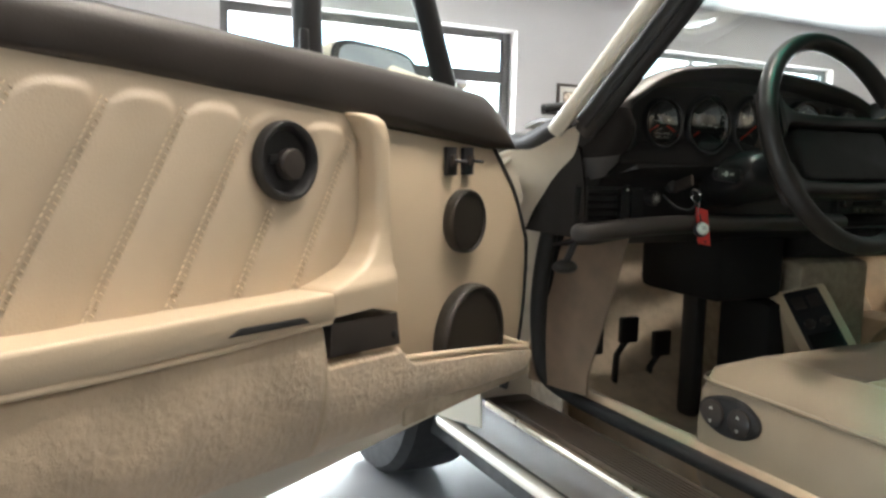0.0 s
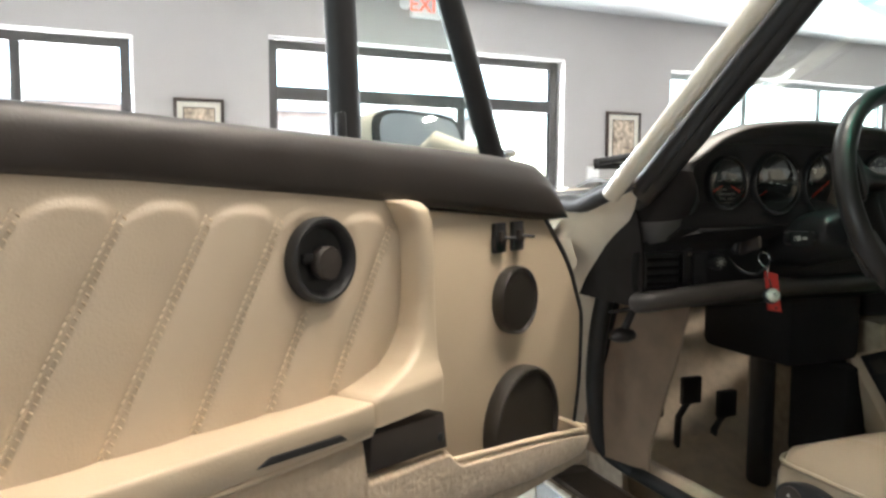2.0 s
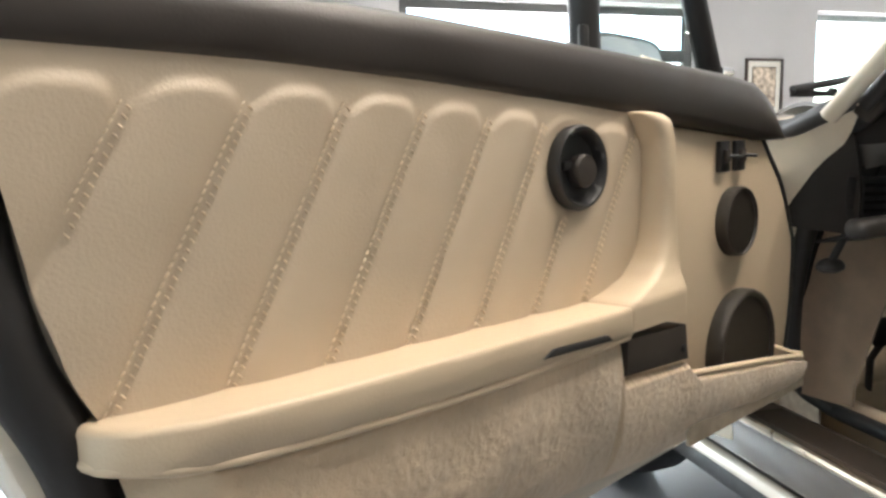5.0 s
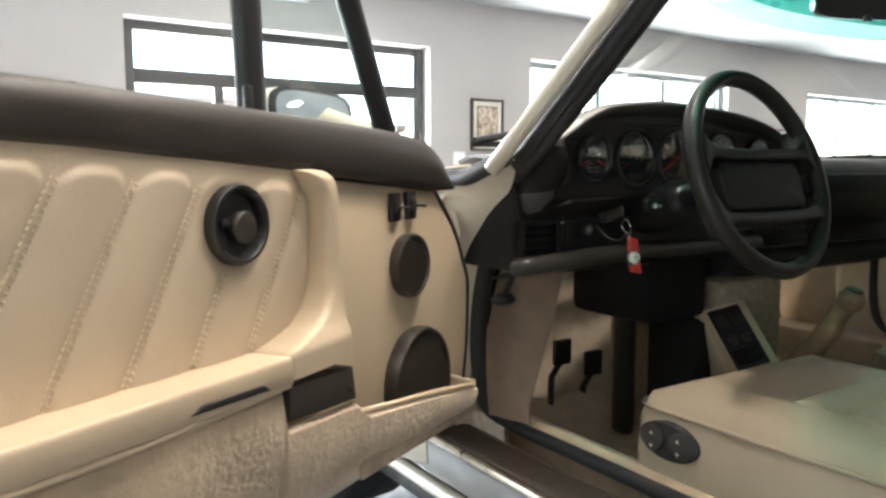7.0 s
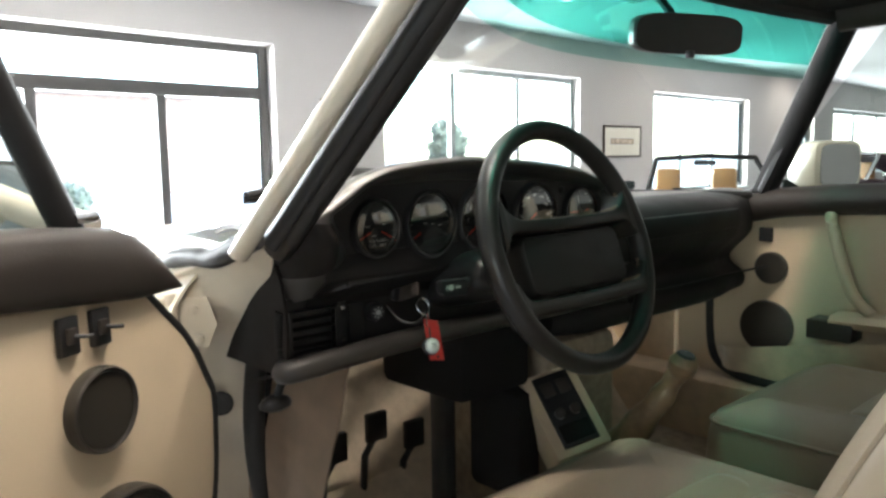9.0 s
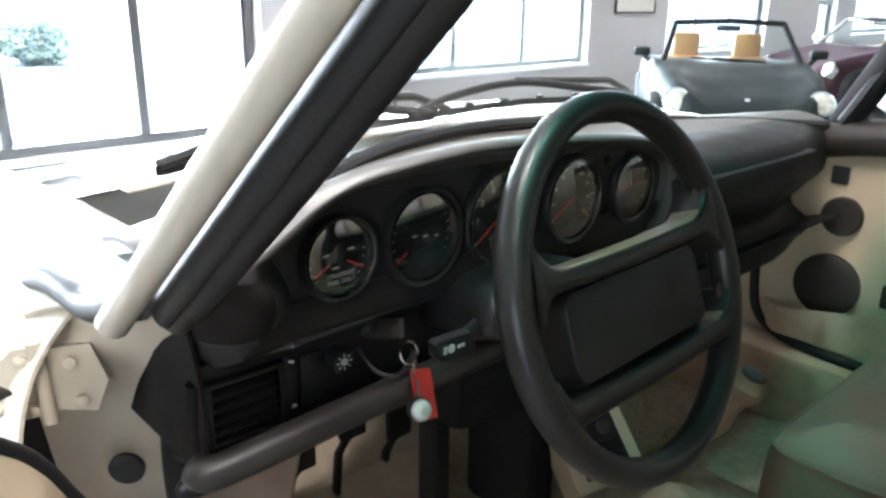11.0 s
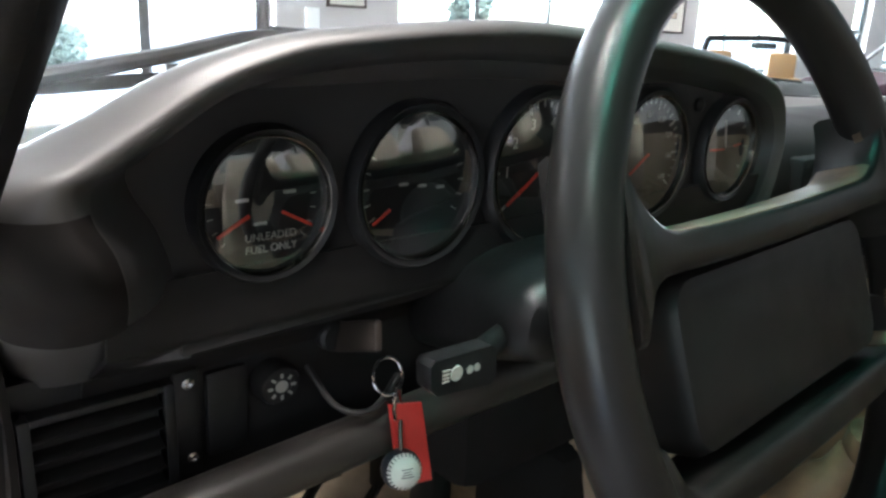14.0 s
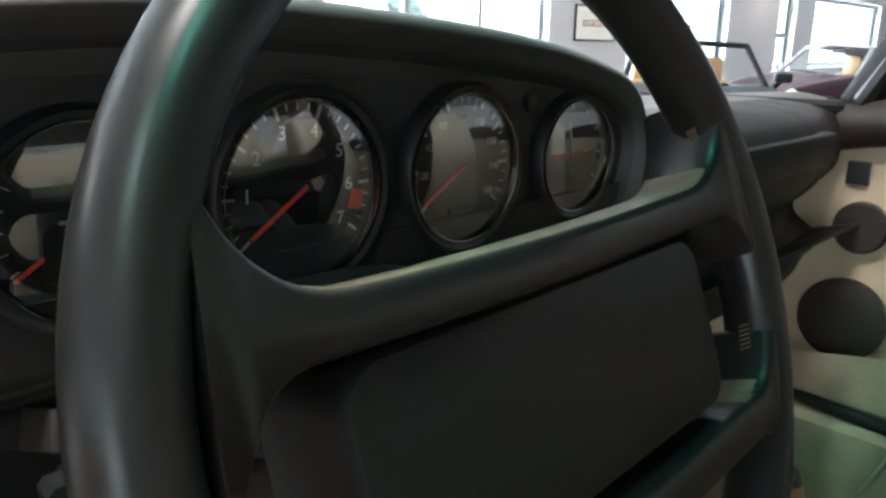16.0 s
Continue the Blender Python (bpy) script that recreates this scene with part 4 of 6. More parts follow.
vent("side_vent", 0.426, 0.503, 0.722, 0.788, 1.100, 4, "black side air vent with slats")
plate = box("vent_slider", (0.504, 1.098, 0.722), (0.518, 1.106, 0.792), PLASTIC, car, 0.002)
for x, z in ((0.511, 0.784), (0.512, 0.734)):
    lathe("chrome_screw", [(0.0038, 0), (0.0036, 0.0016), (0.002, 0.0022), (0.0004, 0.0012)], pose(x, 1.0978, z, 90, 0, 0), CHROME, plate, 14)
vent("face_vent", 1.062, 1.16, 0.845, 0.880, 1.128, 3, "black centre air vent with slats")
vent("face_vent", 1.21, 1.32, 0.846, 0.882, 1.130, 3, "black air vent with slats")
radio = box("radio", (1.02, 1.098, 0.735), (1.20, 1.16, 0.785), PLASTIC, car, 0.004, None, "black dash radio with two knobs")
box("tape_slot", (1.055, 1.0962, 0.752), (1.15, 1.099, 0.768), MATTBLACK, radio, 0.001)
for x, mt in ((1.036, BELT), (1.176, STEEL)):
    lathe("radio_knob", [(0.012, 0), (0.012, 0.010), (0.010, 0.013), (0.0005, 0.013)], pose(x, 1.098, 0.760, 90, 0, 0), mt, radio, 20)
for k in range(4):
    box("radio_button", (1.064 + 0.022 * k, 1.0955, 0.739), (1.080 + 0.022 * k, 1.0985, 0.746), BELT, radio, 0.001)
box("blank_cover", (0.523, 1.100, 0.728), (0.548, 1.106, 0.785), PLASTIC, car, 0.002)


# ---- instruments ----
PLACE = Matrix.Identity(4)
def bar(bm, cx, cz, ang, r0, r1, w, y0, y1):
    """A thin mark from radius r0 to r1 at an angle from straight up, clockwise as the driver sees it."""
    m = Matrix.Translation((cx, 0, cz)) @ pose(0, 0, 0, 0, ang, 0)
    add_box(bm, (-w / 2, y0, r0), (w / 2, y1, r1), 0, m)


def gauge(cx, cz, r, needles, ticks, texts, name, label):
    f = pose(cx, 1.055, cz, 90, 0, 0)
    g = lathe(name, [(r * 1.17, -0.0), (r * 1.16, 0.006), (r * 1.11, 0.010), (r * 1.03, 0.0085), (r * 0.985, 0.004), (r * 0.97, 0.0005)], f, PLASTIC, car, 56, label)
    lathe("dial_face", [(r * 0.985, -0.001), (r * 0.985, 0.0008), (0.0005, 0.0008)], f, DIAL, g, 48)
    lathe("bezel", [(r * 0.985, 0.006), (r * 1.0, 0.0092), (r * 1.02, 0.0096), (r * 1.0, 0.0075)], f, BEZEL, g, 56, "", False)
    y = 1.0542
    bm = bmesh.new()
    for a, r0, r1, w in ticks:
        bar(bm, cx, cz, a, r0 * r, r1 * r, w, y - 0.0006, y)
    if ticks:
        finish("dial_marks", bm, DIALWHITE, g)
    for a, r0, r1, w, mt in needles:
        bm = bmesh.new()
        bar(bm, cx, cz, a, r0 * r, r1 * r, w, y - 0.0032, y - 0.0022)
        finish("needle", bm, mt, g)
    for tx, dx, dz, size in texts:
        lettering("dial_text", tx, size, pose(cx + dx, y - 0.0006, cz + dz, 90, 0, 0), DIALWHITE, g, 0.0002)
    lens = lathe("dial_glass", [(r * 0.99, 0.0066), (r * 0.82, 0.0082), (r * 0.6, 0.0095), (r * 0.3, 0.0104), (0.0005, 0.0107)], f, DIALGLASS, g, 48, "", False)
    lens.visible_shadow = False
    return g


BEZEL = material("satin_bezel", (0.22, 0.21, 0.19), 0.16, metal=1.0, vary=0.1)
scale = [(-126 + 252 * k / 28, 0.80 if k % 4 == 0 else 0.87, 0.95, 0.0016 if k % 4 == 0 else 0.0008) for k in range(29)]
gauge(0.537, 0.9, 0.0350, [(-118, 0.3, 0.86, 0.0016, DIALRED), (118, 0.3, 0.86, 0.0016, DIALRED)], [(a, 0.80, 0.88, 0.0005) for a in (-130, -115, -100, -85, 85, 100, 115, 130)], [("UNLEADED", 0.004, -0.0175, 0.0058), ("FUEL ONLY", 0.004, -0.0240, 0.0058)], "fuel_gauge", "round black oil and fuel gauge with red needles")
bm = bmesh.new()
gauge(0.636, 0.9, 0.0430, [(-122, 0.55, 0.88, 0.0016, DIALRED)], [(a, 0.78, 0.88, 0.0007) for a in (60, 75, 90, 105, 120, -60, -75, -90, -105, -120)], [], "oil_gauge", "round black oil pressure and temperature gauge")
nums = [(str(k), 0.66 * 0.048 * math.sin(radians(-126 + 36 * k)), 0.66 * 0.048 * math.cos(radians(-126 + 36 * k)), 0.0105) for k in range(1, 8)]
gauge(0.744, 0.900, 0.0480, [(-124, -0.08, 0.80, 0.0022, DIALRED), (104, 0.66, 0.84, 0.011, DIALRED)], scale, nums, "rev_counter", "large round black rev counter with red needle")
nums = [(str(20 * k), 0.66 * 0.048 * math.sin(radians(-126 + 31.5 * k)), 0.66 * 0.048 * math.cos(radians(-126 + 31.5 * k)), 0.0065) for k in range(1, 9)]
gauge(0.865, 0.900, 0.0460, [(-122, -0.05, 0.82, 0.0018, DIALRED)], scale, nums, "speedometer", "round black speedometer with red needle")
gauge(0.982, 0.897, 0.040, [(-88, 0, 0.62, 0.0014, DIALRED), (92, -0.1, 0.34, 0.0050, PLASTIC), (82, 0.3, 0.62, 0.0012, DIALRED), (-14, 0, 0.66, 0.0011, DIALWHITE)], [(30 * k, 0.84, 0.95, 0.0013) for k in range(12)], [], "dash_clock", "round black dash clock")
box("odometer_window", (0.855, 1.052, 0.8675), (0.877, 1.0545, 0.8745), PLASTIC, car, 0.0005)
for k in range(3):
    box("gauge_caption", (0.624 + 0.014 * k, 1.0532, 0.9 - 0.002 * k), (0.630 + 0.014 * k, 1.0540, 0.9016 - 0.002 * k), DIALWHITE, car, 0)
for x, z in ((0.525, 0.902), (0.552, 0.904), (0.535, 0.889)):
    box("gauge_caption", (x - 0.0035, 1.0532, z), (x + 0.0035, 1.0540, z + 0.0015), DIALWHITE, car, 0)
lathe("warning_lamp", [(0.006, 0), (0.006, 0.003), (0.003, 0.005), (0.0005, 0.0055)], pose(0.933, 1.055, 0.937, 90, 0, 0), DIAL, car, 16)

PLACE = DASHPLACE
# lamp knob, ignition, stalk with headlamp symbol
knob = lathe("light_knob", [(0.0135, 0), (0.0135, 0.012), (0.012, 0.015), (0.010, 0.0155), (0.0005, 0.0155)], pose(0.564, 1.104, 0.769, 90, 0, 0), PLASTIC, car, 24, "round black light knob with pale sun symbol")
bm = bmesh.new()
for k in range(8):
    bar(bm, 0.564, 0.769, 45 * k, 0.006, 0.009, 0.0016, 1.0876, 1.0886)
add_lathe(bm, [(0.0030, 0), (0.0042, 0), (0.0042, 0.0006), (0.0030, 0.0006)], pose(0.564, 1.0886, 0.769, 90, 0, 0), 16)
finish("sun_symbol", bm, DIALWHITE, knob)
lathe("ignition_lock", [(0.011, 0), (0.011, 0.008), (0.009, 0.010), (0.0005, 0.010)], pose(0.606, 1.104, 0.790, 90, 0, 0), PLASTIC, car, 24)
PLACE = Matrix.Identity(4)
shroud = [[Vector((0.742 + rx * math.copysign(abs(math.cos(w)) ** 0.7, math.cos(w)), y, zc + rz * math.copysign(abs(math.sin(w)) ** 0.7, math.sin(w)))) for w in (2 * math.pi * k / 36 for k in range(36))] for y, zc, rx, rz in ((1.10, 0.800, 0.070, 0.040), (1.03, 0.818, 0.078, 0.042), (0.985, 0.828, 0.092, 0.032), (0.972, 0.829, 0.088, 0.028), (0.968, 0.830, 0.078, 0.020))]
finish("column_shroud", add_loft(bmesh.new(), shroud), PLASTIC, car, "black steering column shroud", 50)
lever = slab("stalk", [(0.585, 0.814), (0.584, 0.827), (0.587, 0.830), (0.626, 0.829), (0.630, 0.826), (0.631, 0.809), (0.627, 0.806), (0.589, 0.810)], 0.9725, 0.987, PLASTIC, car, None, 0.004, "black stalk with pale headlamp symbols")
tube("stalk_arm", [(0.622, 0.983, 0.818), (0.65, 0.992, 0.82), (0.68, 1.0, 0.822)], 0.0075, PLASTIC, lever, 10)
bm = bmesh.new()
add_lathe(bm, [(0.0028, 0), (0.0042, 0), (0.0042, 0.0007), (0.0028, 0.0007)], pose(0.6010, 0.9722, 0.8200, 90, 0, 0), 20)
for k in range(4):
    add_box(bm, (0.5915, 0.9714, 0.8167 + 0.0020 * k), (0.5960, 0.9722, 0.8174 + 0.0020 * k), 0)
for x in (0.6105, 0.6155):
    add_lathe(bm, [(0.0014, 0), (0.0022, 0), (0.0022, 0.0006), (0.0014, 0.0006)], pose(x, 0.9722, 0.8195, 90, 0, 0), 12)
finish("symbols", bm, DIALWHITE, lever)
PLACE = DASHPLACE
tube("ignition_cable", spline([(0.585, 1.095, 0.775), (0.59, 1.07, 0.755), (0.61, 1.06, 0.75), (0.64, 1.075, 0.76)], 14), 0.0022, RUBBER, car, 8)
lathe("steering_column", [(0.028, 0), (0.028, 0.22)], Matrix.Translation((0.757, 1.12, 0.775)) @ Vector((0, -0.94, 0.33)).to_track_quat("Z", "Y").to_matrix().to_4x4(), PLASTIC, car, 20)

# ---- steering wheel ----
PLACE = Matrix.Identity(4)
TL, YWH = 0.34, 0.050
cw, sw_, ct, st = math.cos(YWH), math.sin(YWH), math.cos(TL), math.sin(TL)
SW = Matrix(((cw, -sw_ * st, sw_ * ct, 0.740), (sw_, cw * st, -cw * ct, 0.877), (0, ct, st, 0.874), (0, 0, 0, 1)))
RW = 0.1650


def rim_ring(w):
    c = Vector((RW * math.cos(w), RW * math.sin(w), 0))
    o = Vector((math.cos(w), math.sin(w), 0))
    return [SW @ (c + 0.0136 * math.cos(a) * o + Vector((0, 0, 0.0160 * math.sin(a)))) for a in (2 * math.pi * k / 16 for k in range(16))]


rings = [rim_ring(2 * math.pi * k / 96) for k in range(96)]
wheel = finish("steering_wheel", add_loft(bmesh.new(), rings + [rings[0]], True, False), RIMHIDE, car, "black leather four-spoke steering wheel rim", 70)


def spoke_edge(u, r):
    """How far a bar's edge curls away where it runs into the rim."""
    x = abs(u) - (0.1435 - r)
    return r - math.sqrt(max(0.0, r * r - min(x, r) ** 2)) if x > 0 else 0.0


def spoke(v0, half, r_up, r_dn):
    """A bar from rim to rim whose edges curl into the rim with round fillets."""
    rings = []
    for k in range(61):
        u = -0.152 + 0.304 * k / 60
        lift = 0.004 * (abs(u) / 0.15) ** 2
        fr = 0.002 * min(1, abs(u) / 0.145) ** 4
        up, dn = v0 + lift + half + spoke_edge(u, r_up), v0 + lift - half - spoke_edge(u, r_dn)
        sec = [(dn, -0.002), (dn + 0.0015, 0.009 + fr), (dn + 0.004, 0.011 + fr), (up - 0.004, 0.011 + fr), (up - 0.0012, 0.0095 + fr), (up, 0.006 + fr), (up - 0.001, -0.024), (up - 0.004, -0.028), (dn + 0.004, -0.028), (dn + 0.001, -0.024)]
        rings.append([SW @ (Vector((u, a, b)) if math.hypot(u, a) < 0.163 else Vector((u * 0.163 / math.hypot(u, a), a * 0.163 / math.hypot(u, a), b))) for a, b in sec])
    return add_loft(bmesh.new(), rings)


def spoke_top(v0, half, r_up, u0, u1):
    """The brown strip of hide along a bar's upper edge, highlight in its colour."""
    rings = []
    for k in range(41):
        u = u0 + (u1 - u0) * k / 40
        up = v0 + 0.004 * (abs(u) / 0.15) ** 2 + half + spoke_edge(u, r_up) + 0.0006
        rings.append([SW @ Vector((u, up - a, b)) for a, b in ((0.0010, 0.0085), (0.0, 0.005), (0.0004, -0.0235), (0.003, -0.0235), (0.003, 0.0085))])
    return add_loft(bmesh.new(), rings)


bar1 = finish("spoke_bar", spoke(0.028, 0.0095, 0.042, 0.024), RIMHIDE, wheel, "upper spokes in black leather", 50)
finish("brown_top_strip", spoke_top(0.028, 0.0095, 0.042, -0.115, 0.124), BROWNHIDE, bar1, "brown leather strip with the highlight in its colour")
bar2 = finish("spoke_bar", spoke(-0.078, 0.0105, 0.024, 0.026), RIMHIDE, wheel, "lower spokes in black leather", 50)
finish("brown_top_strip", spoke_top(-0.078, 0.0105, 0.024, 0.112, 0.132), BROWNHIDE, bar2, "brown leather strip with the highlight in its colour")


def pad_ring(su, sv, w, r=0.014):
    out = []
    for cu, cv, a0 in ((su - r, sv - r, 0), (-su + r, sv - r, 90), (-su + r, -sv + r, 180), (su - r, -sv + r, 270)):
        out += [SW @ Vector((cu + r * math.cos(radians(a0 + a)), cv - 0.0215 + r * math.sin(radians(a0 + a)), w)) for a in (0, 22, 45, 68, 90)]
    return out


finish("horn_pad", add_loft(bmesh.new(), [pad_ring(0.108, 0.040, -0.045), pad_ring(0.110, 0.041, -0.004), pad_ring(0.107, 0.038, 0.002), pad_ring(0.102, 0.033, 0.0035)]), PADHIDE, wheel, "broad dark padded horn cover", 40)
lathe("wheel_hub", [(0.045, -0.10), (0.04, -0.05), (0.035, -0.03)], SW @ pose(0, -0.02, 0), PLASTIC, wheel, 24)


def wheel_stitches():
    """Small lacing stitches along the inner edge near the spokes."""
    bm = bmesh.new()
    for w0, w1 in ((12, 26), (-34, -14), (154, 168), (194, 214)):
        for k in range(24):
            w = radians(w0 + (w1 - w0) * k / 23)
            a, b = (SW @ Vector(((RW - 0.0145) * math.cos(w + s * 0.004), (RW - 0.0145) * math.sin(w + s * 0.004), 0.0026 * s)) for s in (-1, 1))
            add_tube(bm, [a, b], 0.00045, 4)
    return tagged(finish("lacing", bm, BROWNHIDE, wheel, "brown lacing"), kind="stuff")


wheel_stitches()

# Mat and toe board pile, paled to stand in for light in the footwell.
MATPILE = material("pale_mat_pile", (0.54, 0.45, 0.335), 0.95, vary=0.15, scale=30, bump=0.5, bump_scale=400)
GAITER = material("wrinkled_gaiter_leather", (0.22, 0.145, 0.085), 0.5, vary=0.3, scale=30, bump=0.4, bump_scale=60)
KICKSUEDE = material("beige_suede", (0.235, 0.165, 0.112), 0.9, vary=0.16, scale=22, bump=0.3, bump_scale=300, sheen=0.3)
# ---- cabin floor, pedals and console ----
PLACE = Matrix.Translation((0.02, -0.02, 0.022))
box("cabin_floor", (0.50, -0.6, 0.20), (1.78, 1.75, 0.245), FLOORCARPET, car, 0.004, None, "grey-beige carpeted cabin floor")
surface("toe_board", lambda u, v: Vector((0.46 + 1.32 * u, 1.42 + 0.28 * v + 0.02 * noise.noise((u * 9, v * 5, 2)), 0.245 + 0.46 * v ** 1.3)), 50, 24, MATPILE, car, 0.006, "beige carpeted footwell front")
mat_ = surface("floor_mat", lambda u, v: Vector((0.57 + 0.36 * u, 0.95 + 0.52 * v, 0.252 + 0.10 * max(0, v - 0.78) * 3 + 0.004 * noise.noise((u * 6, v * 8, 0)))), 24, 24, MATPILE, car, 0.006, "beige floor mat in the driver's footwell")
PLACE = SHELL
KICK = [(0.36, 0.474, 1.175), (0.43, 0.474, 1.168), (0.49, 0.478, 1.148), (0.60, 0.495, 1.12), (0.70, 0.512, 1.10), (0.73, 0.515, 1.09)]


def kick(u, v):
    z = 0.392 + 0.328 * v
    xr, yr = (float(np.interp(z, [r[0] for r in KICK], [r[c] for r in KICK])) for c in (1, 2))
    f = u ** 0.9
    return Vector((0.434 + (xr - 0.434) * f + 0.004 * noise.noise((u * 3, v * 4, 7)), 1.305 + (yr - 1.305) * f - 0.012 * math.sin(math.pi * u), z))


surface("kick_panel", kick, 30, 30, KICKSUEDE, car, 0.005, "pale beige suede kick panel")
for v in (0.22, 0.62):
    q = kick(0.2, v)
    lathe("panel_screw", [(0.006, 0), (0.005, 0.003), (0.0005, 0.004)], pose(q.x - 0.003, q.y - 0.001, q.z, 0, -90, 0), PLASTIC, car, 12)
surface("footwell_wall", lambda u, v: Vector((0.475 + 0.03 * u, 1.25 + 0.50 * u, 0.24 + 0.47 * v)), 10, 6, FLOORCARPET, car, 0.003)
PLACE = Matrix.Translation((0.02, -0.02, 0.022))
for x, z in ((0.70, 0.38), (0.80, 0.40), (0.90, 0.36)):
    pd = box("pedal", (x - 0.025, 1.455, z), (x + 0.025, 1.470, z + 0.06), RUBBER, car, 0.004, None, "black rubber pedal")
    tube("pedal_arm", [(x, 1.465, z + 0.01), (x - 0.02, 1.475, z - 0.03), (x - 0.055, 1.44, 0.275)], 0.008, PLASTIC, pd, 8)
box("under_dash_cover", (0.765, 1.17, 0.545), (0.95, 1.40, 0.70), MATTBLACK, car, 0.02)
box("column_cover", (0.825, 1.28, 0.27), (0.860, 1.33, 0.70), PLASTIC, car, 0.015, None, "black cover beside the pedals")
# Matt black box stands in for the shaded gap left of the console.
box("dark_void_box", (0.90, 1.16, 0.33), (0.968, 1.30, 0.54), MATTBLACK, car, 0.02)
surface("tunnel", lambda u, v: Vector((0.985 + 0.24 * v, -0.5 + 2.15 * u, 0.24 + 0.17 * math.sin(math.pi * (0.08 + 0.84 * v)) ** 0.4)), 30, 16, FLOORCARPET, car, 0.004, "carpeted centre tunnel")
cn = Vector((-0.45, -0.62, 0.64)).normalized()
cu = Vector((0.103, -0.047, 0.027)).normalized()
cu = (cu - cu.dot(cn) * cn).normalized()
cv = cn.cross(cu)
cm = Matrix((( cu.x, cv.x, cn.x, 0.972), (cu.y, cv.y, cn.y, 1.110), (cu.z, cv.z, cn.z, 0.508), (0, 0, 0, 1)))
con = finish("centre_console", add_box(bmesh.new(), (-0.056, -0.083, -0.09), (0.056, 0.083, 0.0), 0.008, cm), VINYL, car, "cream console with black control panel")
finish("control_panel", add_box(bmesh.new(), (-0.036, -0.068, -0.002), (0.036, 0.074, 0.003), 0.003, cm), PLASTIC, con)
for a, b in ((-0.016, 0.045), (0.016, 0.045)):
    finish("console_switch", add_box(bmesh.new(), (a - 0.012, b - 0.014, 0.002), (a + 0.012, b + 0.014, 0.006), 0.002, cm), BELT, con)
for a, b in ((-0.016, -0.005), (0.016, -0.005)):
    lathe("console_knob", [(0.010, 0), (0.010, 0.008), (0.007, 0.010), (0.0005, 0.010)], cm @ pose(a, b, 0.003), BELT, con, 16)
finish("ashtray", add_box(bmesh.new(), (-0.030, -0.060, 0.002), (0.030, -0.026, 0.005), 0.002, cm), MATTBLACK, con)
box("console_side", (0.985, 1.16, 0.24), (1.20, 1.50, 0.62), FLOORCARPET, car, 0.02, None, "carpeted console under the dash")
box("passenger_sill", (1.66, -0.6, 0.24), (1.785, 1.75, 0.40), CARPET, car, 0.02, None, "pale carpet over the inner sill")
surface("passenger_kick_panel", lambda u, v: Vector((1.77 - 0.02 * v, 1.36 + 0.4 * u, 0.24 + 0.50 * v)), 8, 6, CARPET, car, 0.004)
surface("rear_cabin", lambda u, v: Vector((0.45 + 1.35 * u, -0.55 - 0.05 * v, 0.22 + 0.66 * v)), 12, 12, SEATHIDE, car, 0.01, "beige rear cabin trim")
tube("passenger_seal", spline([(1.757, 1.25, 0.70), (1.757, 1.256, 0.60), (1.757, 1.250, 0.48), (1.750, 1.222, 0.428), (1.715, 1.14, 0.412), (1.695, 0.98, 0.410), (1.695, 0.60, 0.405)], 40), 0.011, RUBBER, car, 10, label="black rubber seal of the passenger opening")
# gear lever with leather gaiter
gl = tube("gear_gaiter", spline([(1.08, 1.06, 0.42), (1.085, 1.03, 0.47), (1.09, 0.98, 0.54), (1.092, 0.955, 0.585)], 30), lambda f: 0.042 - 0.026 * f ** 0.6 + 0.002 * math.sin(f * 22), GAITER, car, 14, label="cream leather gear lever gaiter")
lathe("gear_knob", [(0.014, 0), (0.024, 0.012), (0.026, 0.03), (0.018, 0.044), (0.0005, 0.048)], pose(1.090, 0.952, 0.578, 20, 0, 0), GAITER, gl, 20)
lathe("knob_cap", [(0.0175, 0.0445), (0.014, 0.0485), (0.0005, 0.0500)], pose(1.090, 0.952, 0.578, 20, 0, 0), PLASTIC, gl, 20)


